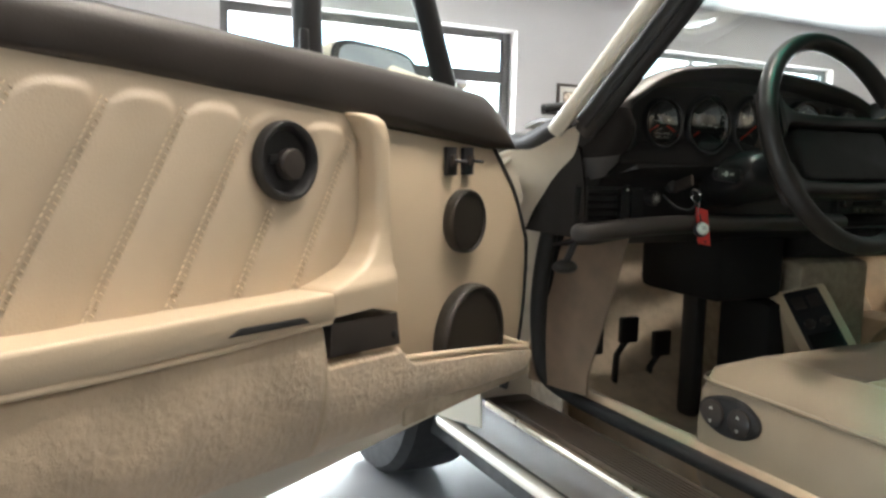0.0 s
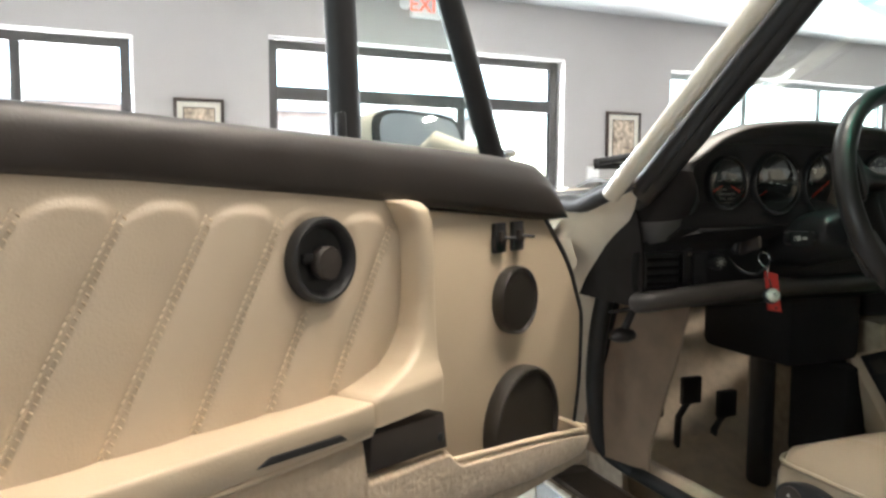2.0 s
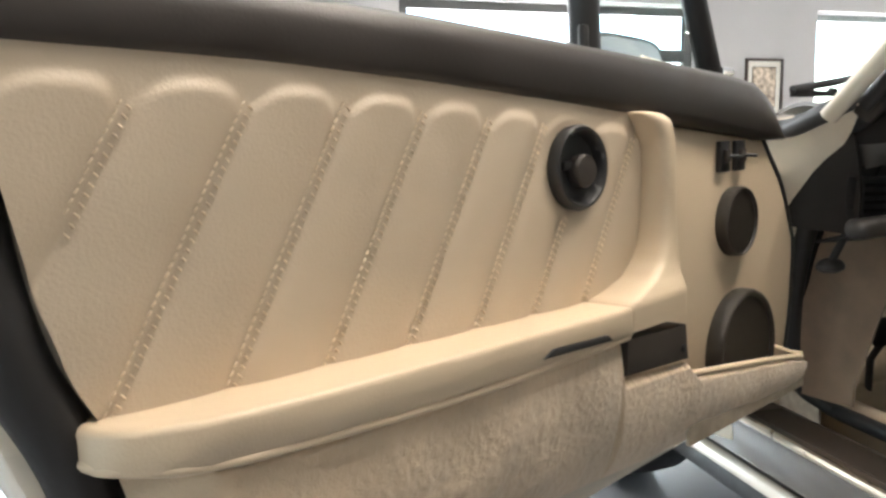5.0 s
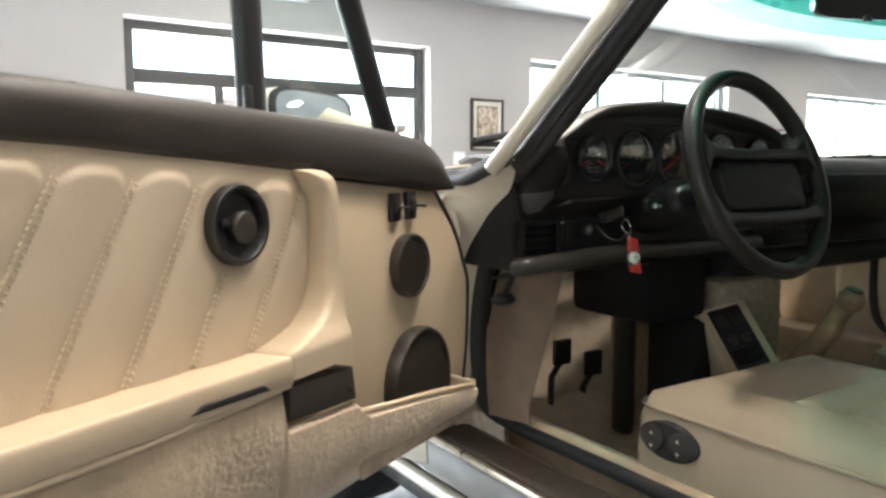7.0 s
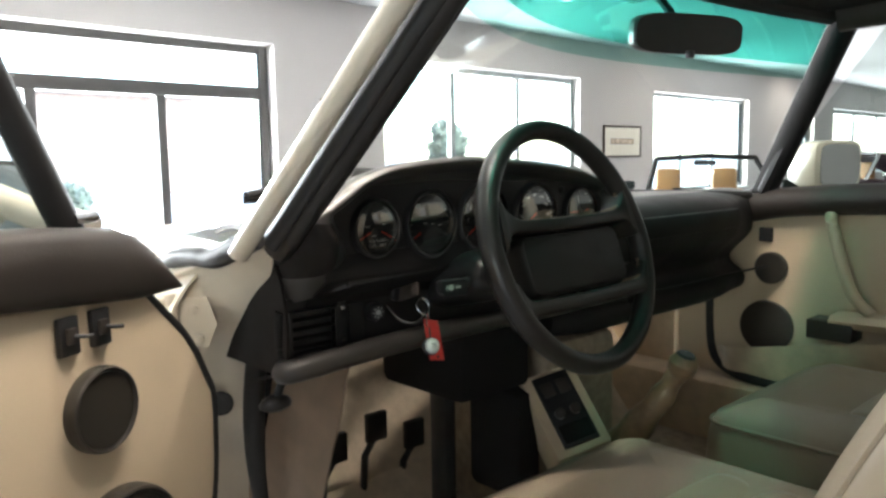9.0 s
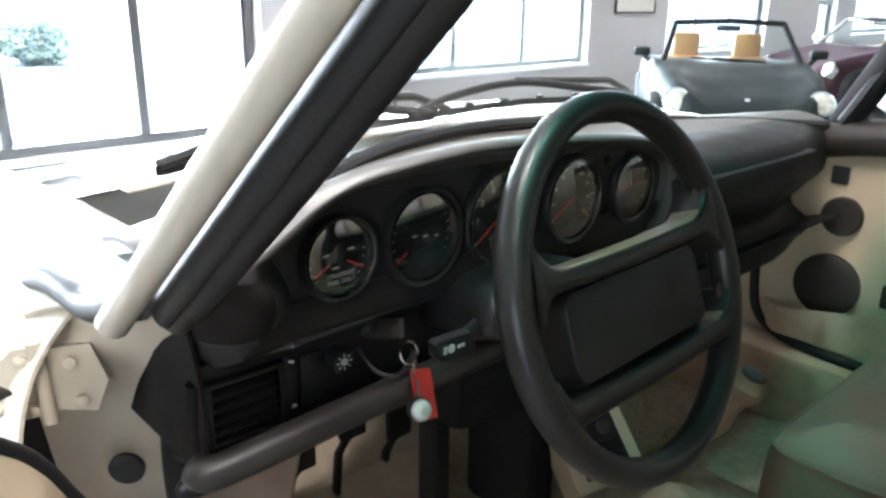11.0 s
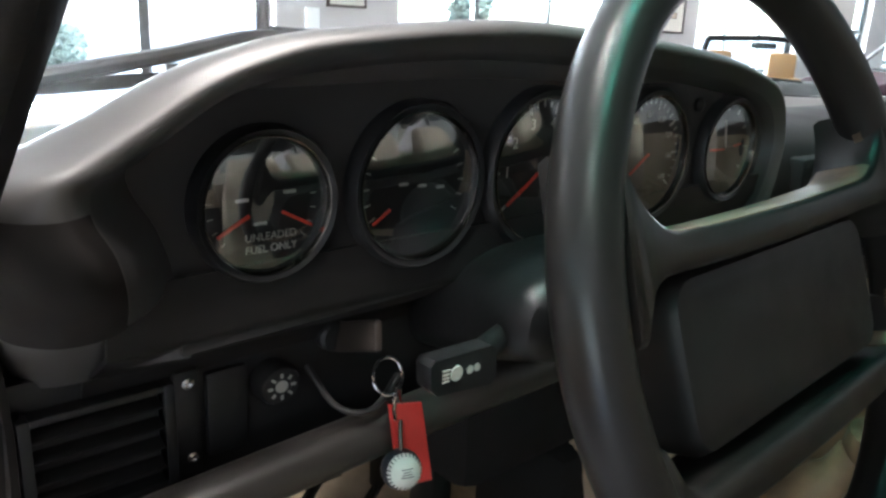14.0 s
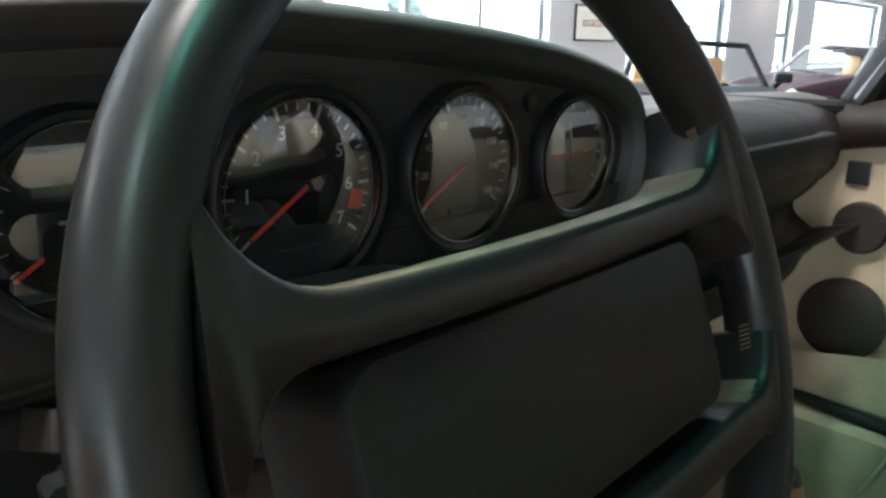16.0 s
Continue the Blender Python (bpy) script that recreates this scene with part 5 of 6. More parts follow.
# ---- seats ----
def cushion(name, x0, x1, y0, y1, z0, z1, r, mat, parent, crown=0.02, label="", welt=None, bolster=0.018):
    """A padded block with rounded edges, crowned top and raised side bolsters."""
    bm = bmesh.new()
    rings = []

    def rounded(inset):
        out = []
        rr = max(0.004, r * 0.95 - inset)
        for cx, cy, a0 in ((x1 - inset - rr, y1 - inset - rr, 0), (x0 + inset + rr, y1 - inset - rr, 90), (x0 + inset + rr, y0 + inset + rr, 180), (x1 - inset - rr, y0 + inset + rr, 270)):
            out += [(cx + rr * math.cos(radians(a0 + a)), cy + rr * math.sin(radians(a0 + a))) for a in range(0, 91, 15)]
        return out
    for inset, z in ((0.012, z0), (0.0, z0 + 0.02), (-0.004, z0 + (z1 - z0) * 0.5), (0.0, z1 - r), (r * 0.3, z1 - r * 0.3), (r, z1)):
        rings.append([Vector((a, b, z)) for a, b in rounded(inset)])
    add_loft(bm, rings, True, False)
    bm.faces.new([bm.verts.new(q) for q in rings[0]][::-1])
    # crowned top as a grid of shrinking rings
    last = rounded(r)
    cx, cy = (x0 + x1) / 2, (y0 + y1) / 2
    tops = []
    for k in range(9):
        f = 1 - k / 8 * 0.98
        ring_ = []
        for a, b in last:
            px, py = cx + (a - cx) * f, cy + (b - cy) * f
            e = abs(px - cx) / ((x1 - x0) / 2)
            ring_.append(Vector((px, py, z1 + crown * (1 - f * f) * (1 if bolster == 0 else 0.4) + bolster * (math.exp(-((e - 0.72) / 0.16) ** 2)) * (1 - f ** 8) - bolster * 0.5 * (1 - step(0.25, 0.6, e)) * (1 - f ** 8))))
        tops.append(ring_)
    add_loft(bm, tops, True, False)
    bm.faces.new([bm.verts.new(q) for q in tops[-1]])
    ob = finish(name, bm, mat, parent, label, 60)
    if welt:
        tube("welt", [Vector((a, b, welt)) for a, b in rounded(0.004)] , 0.0035, mat, ob, 6, True)
    return ob


def seat(x0, x1, y0, y1, label):
    s = cushion("seat_cushion", x0, x1, y0, y1, 0.30, 0.515, 0.05, SEATHIDE, car, 0.02, label, 0.485)
    xc, hw0 = (x0 + x1) / 2, (x1 - x0) * 0.31

    def pleats(u, v):
        y = y0 + 0.02 + (y1 - y0) * 0.58 * v
        e = abs(2 * u - 1)
        w = (v * 4) % 1.0
        z = 0.5150 + 0.015 * (1 - abs(2 * w - 1) ** 2.2) - 0.004 * (1 - e * e) - 0.016 * max(step(0.9, 1.0, e), step(0.96, 1.0, v), 1 - step(0.0, 0.05, v))
        return Vector((xc + hw0 * (2 * u - 1) * (1 - 0.06 * v), y + 0.010 * (1 - e * e), z))
    surface("pleated_insert", pleats, 24, 84, SEATHIDE, s, 0, "pleated leather centre", 70)
    bm = bmesh.new()
    rows = []
    for k in range(15):
        f = k / 14
        yc, zc = y0 + 0.035 - 0.10 * f - 0.20 * f * f, 0.44 + 0.62 * f
        hw = (x1 - x0) / 2 * (1.0 - 0.18 * step(0.55, 1.0, f)) * (1 if f < 0.93 else 0.9)
        th = 0.075 * (1 - 0.35 * f) * (1 if f < 0.95 else 0.6)
        ring_ = []
        for q in range(28):
            w = 2 * math.pi * q / 28
            cxx = math.copysign(abs(math.cos(w)) ** 0.5, math.cos(w))
            szz = math.copysign(abs(math.sin(w)) ** 0.5, math.sin(w))
            bol = 0.05 * math.exp(-((abs(cxx) - 0.90) / 0.2) ** 2) if szz > 0 else 0
            ring_.append(Vector(((x0 + x1) / 2 + hw * cxx, yc + (th + bol) * szz, zc + 0.3 * th * szz)))
        rows.append(ring_)
    add_loft(bm, rows)
    back = finish("seat_back", bm, SEATHIDE, car, "beige leather seat back", 70)
    for q in (2, 12):
        tube("piping", [r[q] for r in rows[1:-1]], 0.0035, SEATHIDE, back, 6)
    return s


PLACE = Matrix.Translation((0.010, 0.02, 0.014))
ds = seat(0.545, 1.00, 0.40, 0.955, "beige leather driver's seat cushion with side controls")
PLACE = Matrix.Translation((0.0, -0.04, 0.025))
seat(1.165, 1.64, 0.42, 0.96, "beige leather passenger seat cushion")
PLACE = Matrix.Translation((0.010, 0.02, 0.014))
# oval seat control plate on the outer side of the driver's seat
rg = [[Vector((x, 0.866 + 0.058 * math.cos(w) * s, 0.443 + 0.030 * math.sin(w) * s)) for w in (2 * math.pi * k / 32 for k in range(32))] for x, s in ((0.55, 1.0), (0.537, 1.0), (0.5345, 0.93))]
sc = finish("seat_switch_plate", add_loft(bmesh.new(), rg), PLASTIC, car, "oval black seat switch plate")
for y in (0.892, 0.840):
    lathe("seat_switch", [(0.021, 0), (0.021, 0.004), (0.018, 0.006), (0.0005, 0.006)], pose(0.535, y, 0.443, 0, -90, 0), BELT, sc, 24)
    for z, up in ((0.450, 1), (0.434, -1)):
        bm = bmesh.new()
        vs = [bm.verts.new(q) for q in ((0.5282, y - 0.004, z), (0.5282, y + 0.004, z), (0.5282, y, z + 0.006 * up))]
        bm.faces.new(vs)
        bmesh.ops.solidify(bm, geom=bm.faces[:], thickness=0.0006)
        finish("arrow_mark", bm, DIALWHITE, sc)

# ---- passenger door inside ----
PLACE = Matrix.Translation((-0.008, -0.072, 0.031))
XP = 1.785
pd = slab("passenger_door", [(1.40, 0.24), (1.40, 0.74), (1.28, 0.80), (1.2, 0.835), (-0.3, 0.87), (-0.6, 0.85), (-0.6, 0.24)], XP, XP + 0.06, VINYL, car, Matrix(((0, 1, 0, 0), (1, 0, 0, 0), (0, 0, 1, 0), (0, 0, 0, 1))), 0.003, "cream trimmed passenger door")
tube("belt_rail", spline([(XP + 0.01, 1.25, 0.815), (XP - 0.005, 1.10, 0.845), (XP - 0.005, 0.8, 0.862), (XP - 0.005, 0.2, 0.875)], 20), 0.036, BELT, pd, 14, label="dark leather top roll")
for y, z, r in ((1.145, 0.681, 0.040), (1.152, 0.532, 0.066)):
    lathe("speaker_grille", [(r, -0.002), (r, 0.012), (r * 0.9, 0.016), (0.0005, 0.014)], pose(XP, y, z, 0, -90, 0), GRILLE, pd, 36)
box("window_switch", (XP - 0.008, 1.145, 0.745), (XP + 0.002, 1.178, 0.78), PLASTIC, pd, 0.002)
tube("pull_handle", spline([(XP, 1.005, 0.822), (XP - 0.030, 0.998, 0.81), (XP - 0.035, 0.975, 0.73), (XP - 0.038, 0.945, 0.645), (XP - 0.04, 0.90, 0.600)], 20), 0.0135, VINYL, pd, 12)
surface("armrest", lambda u, v: Vector((XP - interp(v, [(0, 0), (0.2, 0.06), (0.5, 0.075), (0.8, 0.06), (1, 0)]), 0.98 - 0.85 * u, 0.595 + 0.02 * u - interp(v, [(0, 0), (0.2, 0.0), (0.5, 0.012), (0.8, 0.03), (1, 0.03)]))), 8, 16, VINYL, pd, 0.003, "cream armrest")
box("door_pocket_flap", (XP - 0.07, 0.93, 0.535), (XP, 1.03, 0.58), BELT, pd, 0.004)
surface("carpet_panel", lambda u, v: Vector((XP - 0.06 * step(0, 0.06, u) + 0.001 * noise.noise((u * 200, v * 60, 1)), 1.285 - 1.135 * u, 0.418 + interp(u, [(0, 0.046), (0.3, 0.112), (0.34, 0.125), (1, 0.165)]) * v)), 60, 14, CARPET, pd, 0, "beige pocket on the passenger door")
lathe("release_ring", [(0.042, 0), (0.042, 0.008), (0.036, 0.012), (0.03, 0.002), (0.0005, 0.001)], pose(XP - 0.001, 0.835, 0.765, 0, -90, 0), PLASTIC, pd, 32)
tube("window_bar", [(1.775, 1.17, 0.87), (1.69, 1.045, 1.06), (1.60, 0.925, 1.235)], 0.014, RUBBER, car, 8)
tube("window_bar", [(XP + 0.02, 0.885, 0.88), (XP - 0.01, 0.875, 1.05), (XP - 0.06, 0.85, 1.22)], 0.013, RUBBER, car, 8)
tube("roof_rail", [(1.57, 0.93, 1.235), (1.61, 0.70, 1.25), (1.66, 0.3, 1.265), (1.68, -0.5, 1.25)], 0.034, BELT, car, 10)
PLACE = SHELL
tube("roof_rail", [(0.475, 0.70, 1.28), (0.46, 0.3, 1.30), (0.47, -0.5, 1.28)], 0.022, RUBBER, car, 10)
PLACE = Matrix.Translation((-0.008, -0.072, 0.031))
# passenger mirror
mm = pose(XP + 0.16, 1.06, 0.93, 0, 0, -8)
rg = [[mm @ Vector((x * s, y, z * s)) for x, z in [(0.105 * math.copysign(abs(math.cos(w)) ** 0.4, math.cos(w)), 0.062 * math.copysign(abs(math.sin(w)) ** 0.4, math.sin(w))) for w in (2 * math.pi * k / 36 for k in range(36))]] for s, y in ((0.95, -0.004), (1.0, 0.0), (1.0, 0.04), (0.7, 0.09), (0.4, 0.10))]
pm = finish("door_mirror", add_loft(bmesh.new(), rg), PAINT, car, "white door mirror")
finish("mirror_glass", add_loft(bmesh.new(), [[mm @ Vector((x * 0.86, y, z * 0.86)) for x, z in [(0.105 * math.copysign(abs(math.cos(w)) ** 0.4, math.cos(w)), 0.062 * math.copysign(abs(math.sin(w)) ** 0.4, math.sin(w))) for w in (2 * math.pi * k / 36 for k in range(36))]] for y in (-0.006, -0.0045)]), DIMMIRROR, pm)
PLACE = Matrix.Translation((-0.014, -0.045, 0))
# interior mirror
rm = look((1.10, 0.955, 1.19), (0.75, 0.1, 1.08))
rg = [[rm @ Vector((0.108 * s * math.copysign(abs(math.cos(w)) ** 0.5, math.cos(w)), 0.033 * s * math.copysign(abs(math.sin(w)) ** 0.5, math.sin(w)), z)) for w in (2 * math.pi * k / 32 for k in range(32))] for s, z in ((0.7, 0.03), (0.97, 0.018), (1.0, 0.0), (0.97, -0.004), (0.94, -0.004))]
im = finish("rear_view_mirror", add_loft(bmesh.new(), rg), PLASTIC, car, "black interior mirror")
tube("mirror_stem", [(1.105, 0.97, 1.19), (1.11, 1.0, 1.235), (1.11, 1.02, 1.26)], 0.008, PLASTIC, im, 8)
box("mirror_tab", (1.07, 0.935, 1.148), (1.085, 0.945, 1.16), PLASTIC, im, 0.002)

# ---- front wheel of the car ----
PLACE = Matrix.Identity(4)
wm = pose(0.47, 1.95, 0.31, 0, -90, 0)
tw = lathe("front_wheel", [(0.19, -0.09), (0.24, -0.105), (0.29, -0.10), (0.308, -0.08), (0.311, -0.03), (0.311, 0.03), (0.308, 0.08), (0.29, 0.10), (0.24, 0.105), (0.19, 0.09)], wm, TYRE, car, 56, "black front tyre on the floor")
lathe("rim", [(0.195, 0.06), (0.19, 0.085), (0.17, 0.07), (0.05, 0.06), (0.0005, 0.07)], wm, CHROME, tw, 40)
lathe("front_wheel", [(0.19, -0.09), (0.24, -0.105), (0.29, -0.10), (0.308, -0.08), (0.311, 0.0), (0.308, 0.08), (0.29, 0.10), (0.24, 0.105), (0.19, 0.09)], pose(1.70, 1.95, 0.31, 0, 90, 0), TYRE, car, 56, "black front tyre on the floor")
for x, s in ((0.47, -90), (1.70, 90)):
    lathe("rear_wheel", [(0.19, -0.09), (0.24, -0.105), (0.29, -0.10), (0.308, -0.08), (0.311, 0.0), (0.308, 0.08), (0.29, 0.10), (0.24, 0.105), (0.19, 0.09)], pose(x, -0.32, 0.31, 0, s, 0), TYRE, car, 40, "black rear tyre")

# ---- key with its fob ----
PLACE = Matrix.Translation((0.007, 0.006, 0.005))
fob = root("car_key", (0.612, 1.05, 0.80), "key in the ignition with red tag and small ball fob", "key")
box("key_blade", (0.603, 1.05, 0.786), (0.609, 1.094, 0.806), BELT, fob, 0.002, Matrix.Translation((0.606, 1.07, 0.796)) @ pose(0, 0, 0, -20, 12, 0) @ Matrix.Translation((-0.606, -1.07, -0.796)))
tube("key_ring", [(0.612 + 0.011 * math.cos(w), 1.047 + 0.004 * math.sin(w), 0.776 + 0.011 * math.sin(w)) for w in (2 * math.pi * k / 24 for k in range(24))], 0.0012, CHROME, fob, 6, True)
tube("key_ring", [(0.619 + 0.006 * math.cos(w), 1.046 + 0.005 * math.cos(w), 0.756 + 0.012 * math.sin(w)) for w in (2 * math.pi * k / 20 for k in range(20))], 0.0013, CHROME, fob, 6, True)
slab("red_tag", [(0.611, 0.758), (0.637, 0.752), (0.649, 0.690), (0.621, 0.695)], 1.043, 1.046, RED, fob, None, 0.001, "flat red tag")
box("tag_mark", (0.634, 1.0422, 0.696), (0.638, 1.0432, 0.700), PLASTIC, fob, 0)
BALL, BR = Vector((0.6095, 1.028, 0.721)), 0.0128
FACE = Matrix.Translation(BALL) @ Vector((-0.30, -0.90, 0.30)).to_track_quat("Z", "Y").to_matrix().to_4x4()
bl = finish("ball", add_lathe(bmesh.new(), [(0.0004, BR)] + [(BR * math.cos(radians(a)), BR * math.sin(radians(a))) for a in range(75, -90, -15)] + [(0.0004, -BR)], pose(*BALL), 28), material("navy_ball", (0.012, 0.016, 0.026), 0.35), fob, "small dark navy ball with a white face")
RP = BR + 0.0003
finish("ball_face", add_lathe(bmesh.new(), [(RP * math.sin(radians(a)), RP * math.cos(radians(a))) for a in (2, 10, 20, 30, 40, 50, 60)] + [(0.99 * BR * math.sin(radians(a)), 0.99 * BR * math.cos(radians(a))) for a in (60, 40, 20, 2)], FACE, 28), WHITEBALL, bl, "white stitched face of the ball")
bm = bmesh.new()
for k in range(26):
    w = 2 * math.pi * k / 26
    add_tube(bm, [FACE @ Vector(((RP + 0.0001) * math.sin(radians(a)) * math.cos(w), (RP + 0.0001) * math.sin(radians(a)) * math.sin(w), (RP + 0.0001) * math.cos(radians(a)))) for a in (47, 54, 60)], 0.0004, 4)
finish("ball_stitches", bm, PLASTIC, bl)
bm = bmesh.new()
for k, half in enumerate((0.0036, 0.0026, 0.0030, 0.0040)):
    z = 0.0026 - 0.0016 * k
    add_tube(bm, [FACE @ Vector((x, z, math.sqrt(RP * RP - x * x - z * z))) for x in (-half, -half / 2, 0, half / 2, half)], 0.0003, 4)
finish("ball_print", bm, PLASTIC, bl)
tube("ball_chain", [(0.619, 1.042, 0.745), (0.613, 1.034, 0.740), (0.610, 1.029, 0.733)], 0.0014, BELT, fob, 6)

# ---- outer bodywork away from the open door ----
PLACE = Matrix.Identity(4)
def arch(y, yw, low):
    """Height of the panel's lower edge, raised over a wheel."""
    e = 0.345 ** 2 - (y - yw) ** 2
    return max(low, 0.31 + math.sqrt(e)) if e > 0 else low


def side(s, x):
    return x if s < 0 else 2.2 - x


def quarter(s):
    def f(u, v):
        y = -0.10 - 1.32 * u
        lo = arch(y, -0.32, 0.26)
        z = lo + (0.865 - 0.10 * step(0.45, 1.0, u) - lo) * v
        hip = 0.055 * math.exp(-((z - 0.62) / 0.22) ** 2) * math.exp(-((y + 0.40) / 0.5) ** 2)
        return Vector((side(s, 0.345 - hip + 0.10 * step(0.80, 1.0, v) + 0.30 * step(0.45, 1.05, u) ** 2), y, z))
    return f


def nose(s):
    def f(u, v):
        y = 1.56 + 1.02 * u
        lo = arch(y, 1.95, 0.27)
        return Vector((side(s, 0.262 - 0.03 * math.sin(u * 1.6) + 0.26 * step(0.5, 1.1, u) ** 2), y, min(lo, 0.69) + (0.715 - 0.04 * u - min(lo, 0.69)) * v))
    return f


for s in (-1, 1):
    surface("rear_quarter", quarter(s), 44, 20, PAINT, car, 0.004, "white rear quarter panel with wheel arch", 60)
    surface("nose_side", nose(s), 40, 12, PAINT, car, 0.004, "", 60)
    tube("centre_pillar", [(side(s, 0.44), -0.10, 0.86), (side(s, 0.46), -0.16, 1.08), (side(s, 0.49), -0.22, 1.28)], 0.022, MATTBLACK, car, 10)
    g = surface("quarter_window", lambda u, v: Vector((side(s, 0.44 + 0.06 * v + 0.02 * u), -0.12 - 0.05 * v - (0.62 - 0.30 * v) * u, 0.87 + (0.40 - 0.10 * u) * v)), 8, 8, SIDEGLASS, car)
    g.visible_shadow = True
    lm = Matrix.Translation((side(s, 0.47), 2.36, 0.66)) @ Vector((0, 0.92, 0.38)).to_track_quat("Z", "Y").to_matrix().to_4x4()
    hl = lathe("headlamp", [(0.10, -0.10), (0.112, -0.01), (0.108, 0.008), (0.098, 0.010)], lm, CHROME, car, 28)
    lathe("headlamp_lens", [(0.098, 0.004), (0.08, 0.018), (0.04, 0.026), (0.0005, 0.028)], lm, GLASS, hl, 24)
    tl = box("tail_lamp", (side(s, 0.62) - 0.14, -1.44, 0.60), (side(s, 0.62) + 0.14, -1.36, 0.69), RED, car, 0.02)
surface("right_front_wing", lambda u, v: Vector((2.2 - wing(u, v).x, wing(u, v).y, wing(u, v).z)), 40, 30, PAINT, car, 0.004, "white front wing", 60)
surface("right_wing_side", lambda u, v: Vector((1.928 + 0.03 * math.sin(u * math.pi), 1.215 + 0.35 * u, 0.34 + 0.29 * v)), 12, 8, PAINT, car, 0.004)
surface("passenger_door_skin", lambda u, v: Vector((1.872 + 0.035 * math.sin(math.pi * (0.15 + 0.75 * v)), 1.21 - 1.30 * u, 0.26 + 0.595 * v)), 16, 12, PAINT, car, 0.004, "white outer passenger door")
box("front_bumper", (0.42, 2.40, 0.26), (1.78, 2.62, 0.46), PAINT, car, 0.06)
box("bumper_strip", (0.44, 2.61, 0.36), (1.76, 2.632, 0.40), RUBBER, car, 0.008)
surface("nose_panel", lambda u, v: Vector((0.52 + 1.16 * u, 2.36 + 0.14 * v, 0.66 - 0.23 * v ** 1.5 + 0.03 * math.sin(math.pi * u))), 16, 8, PAINT, car, 0.004)
def fastback(u, v):
    return Vector((0.50 + 1.10 * u + (2 * u - 1) * 0.10 * v, -0.50 - 0.92 * v, 1.30 - 0.62 * v ** 1.7 - 0.05 * (2 * u - 1) ** 2 + 0.03 * math.sin(math.pi * u)))


for u0, u1, v0, v1 in ((0.0, 1.0, 0.0, 0.06), (0.0, 0.10, 0.06, 0.52), (0.90, 1.0, 0.06, 0.52), (0.0, 1.0, 0.52, 1.0)):
    surface("fastback", lambda u, v: fastback(u0 + (u1 - u0) * u, v0 + (v1 - v0) * v), 16, 12, PAINT, car, 0.004, "white sloping engine lid and rear roof", 60)
surface("rear_window", lambda u, v: fastback(0.10 + 0.80 * u, 0.06 + 0.46 * v), 16, 10, SIDEGLASS, car, 0, "tinted rear window").visible_shadow = False
box("rear_bumper", (0.46, -1.52, 0.28), (1.74, -1.36, 0.48), PAINT, car, 0.05)
surface("tail_panel", lambda u, v: Vector((0.50 + 1.20 * u, -1.40 + 0.02 * v, 0.46 + 0.24 * v)), 10, 6, PAINT, car, 0.004)
# Pane added with a tint, to cut the light into the cabin.
g = surface("passenger_window", lambda u, v: Vector((1.79 - 0.09 * v, 1.13 - 0.32 * v - (1.22 - 0.28 * v) * u, 0.885 + 0.375 * v)), 8, 6, SIDEGLASS, car, 0, "passenger window, tint added to dim the cabin")

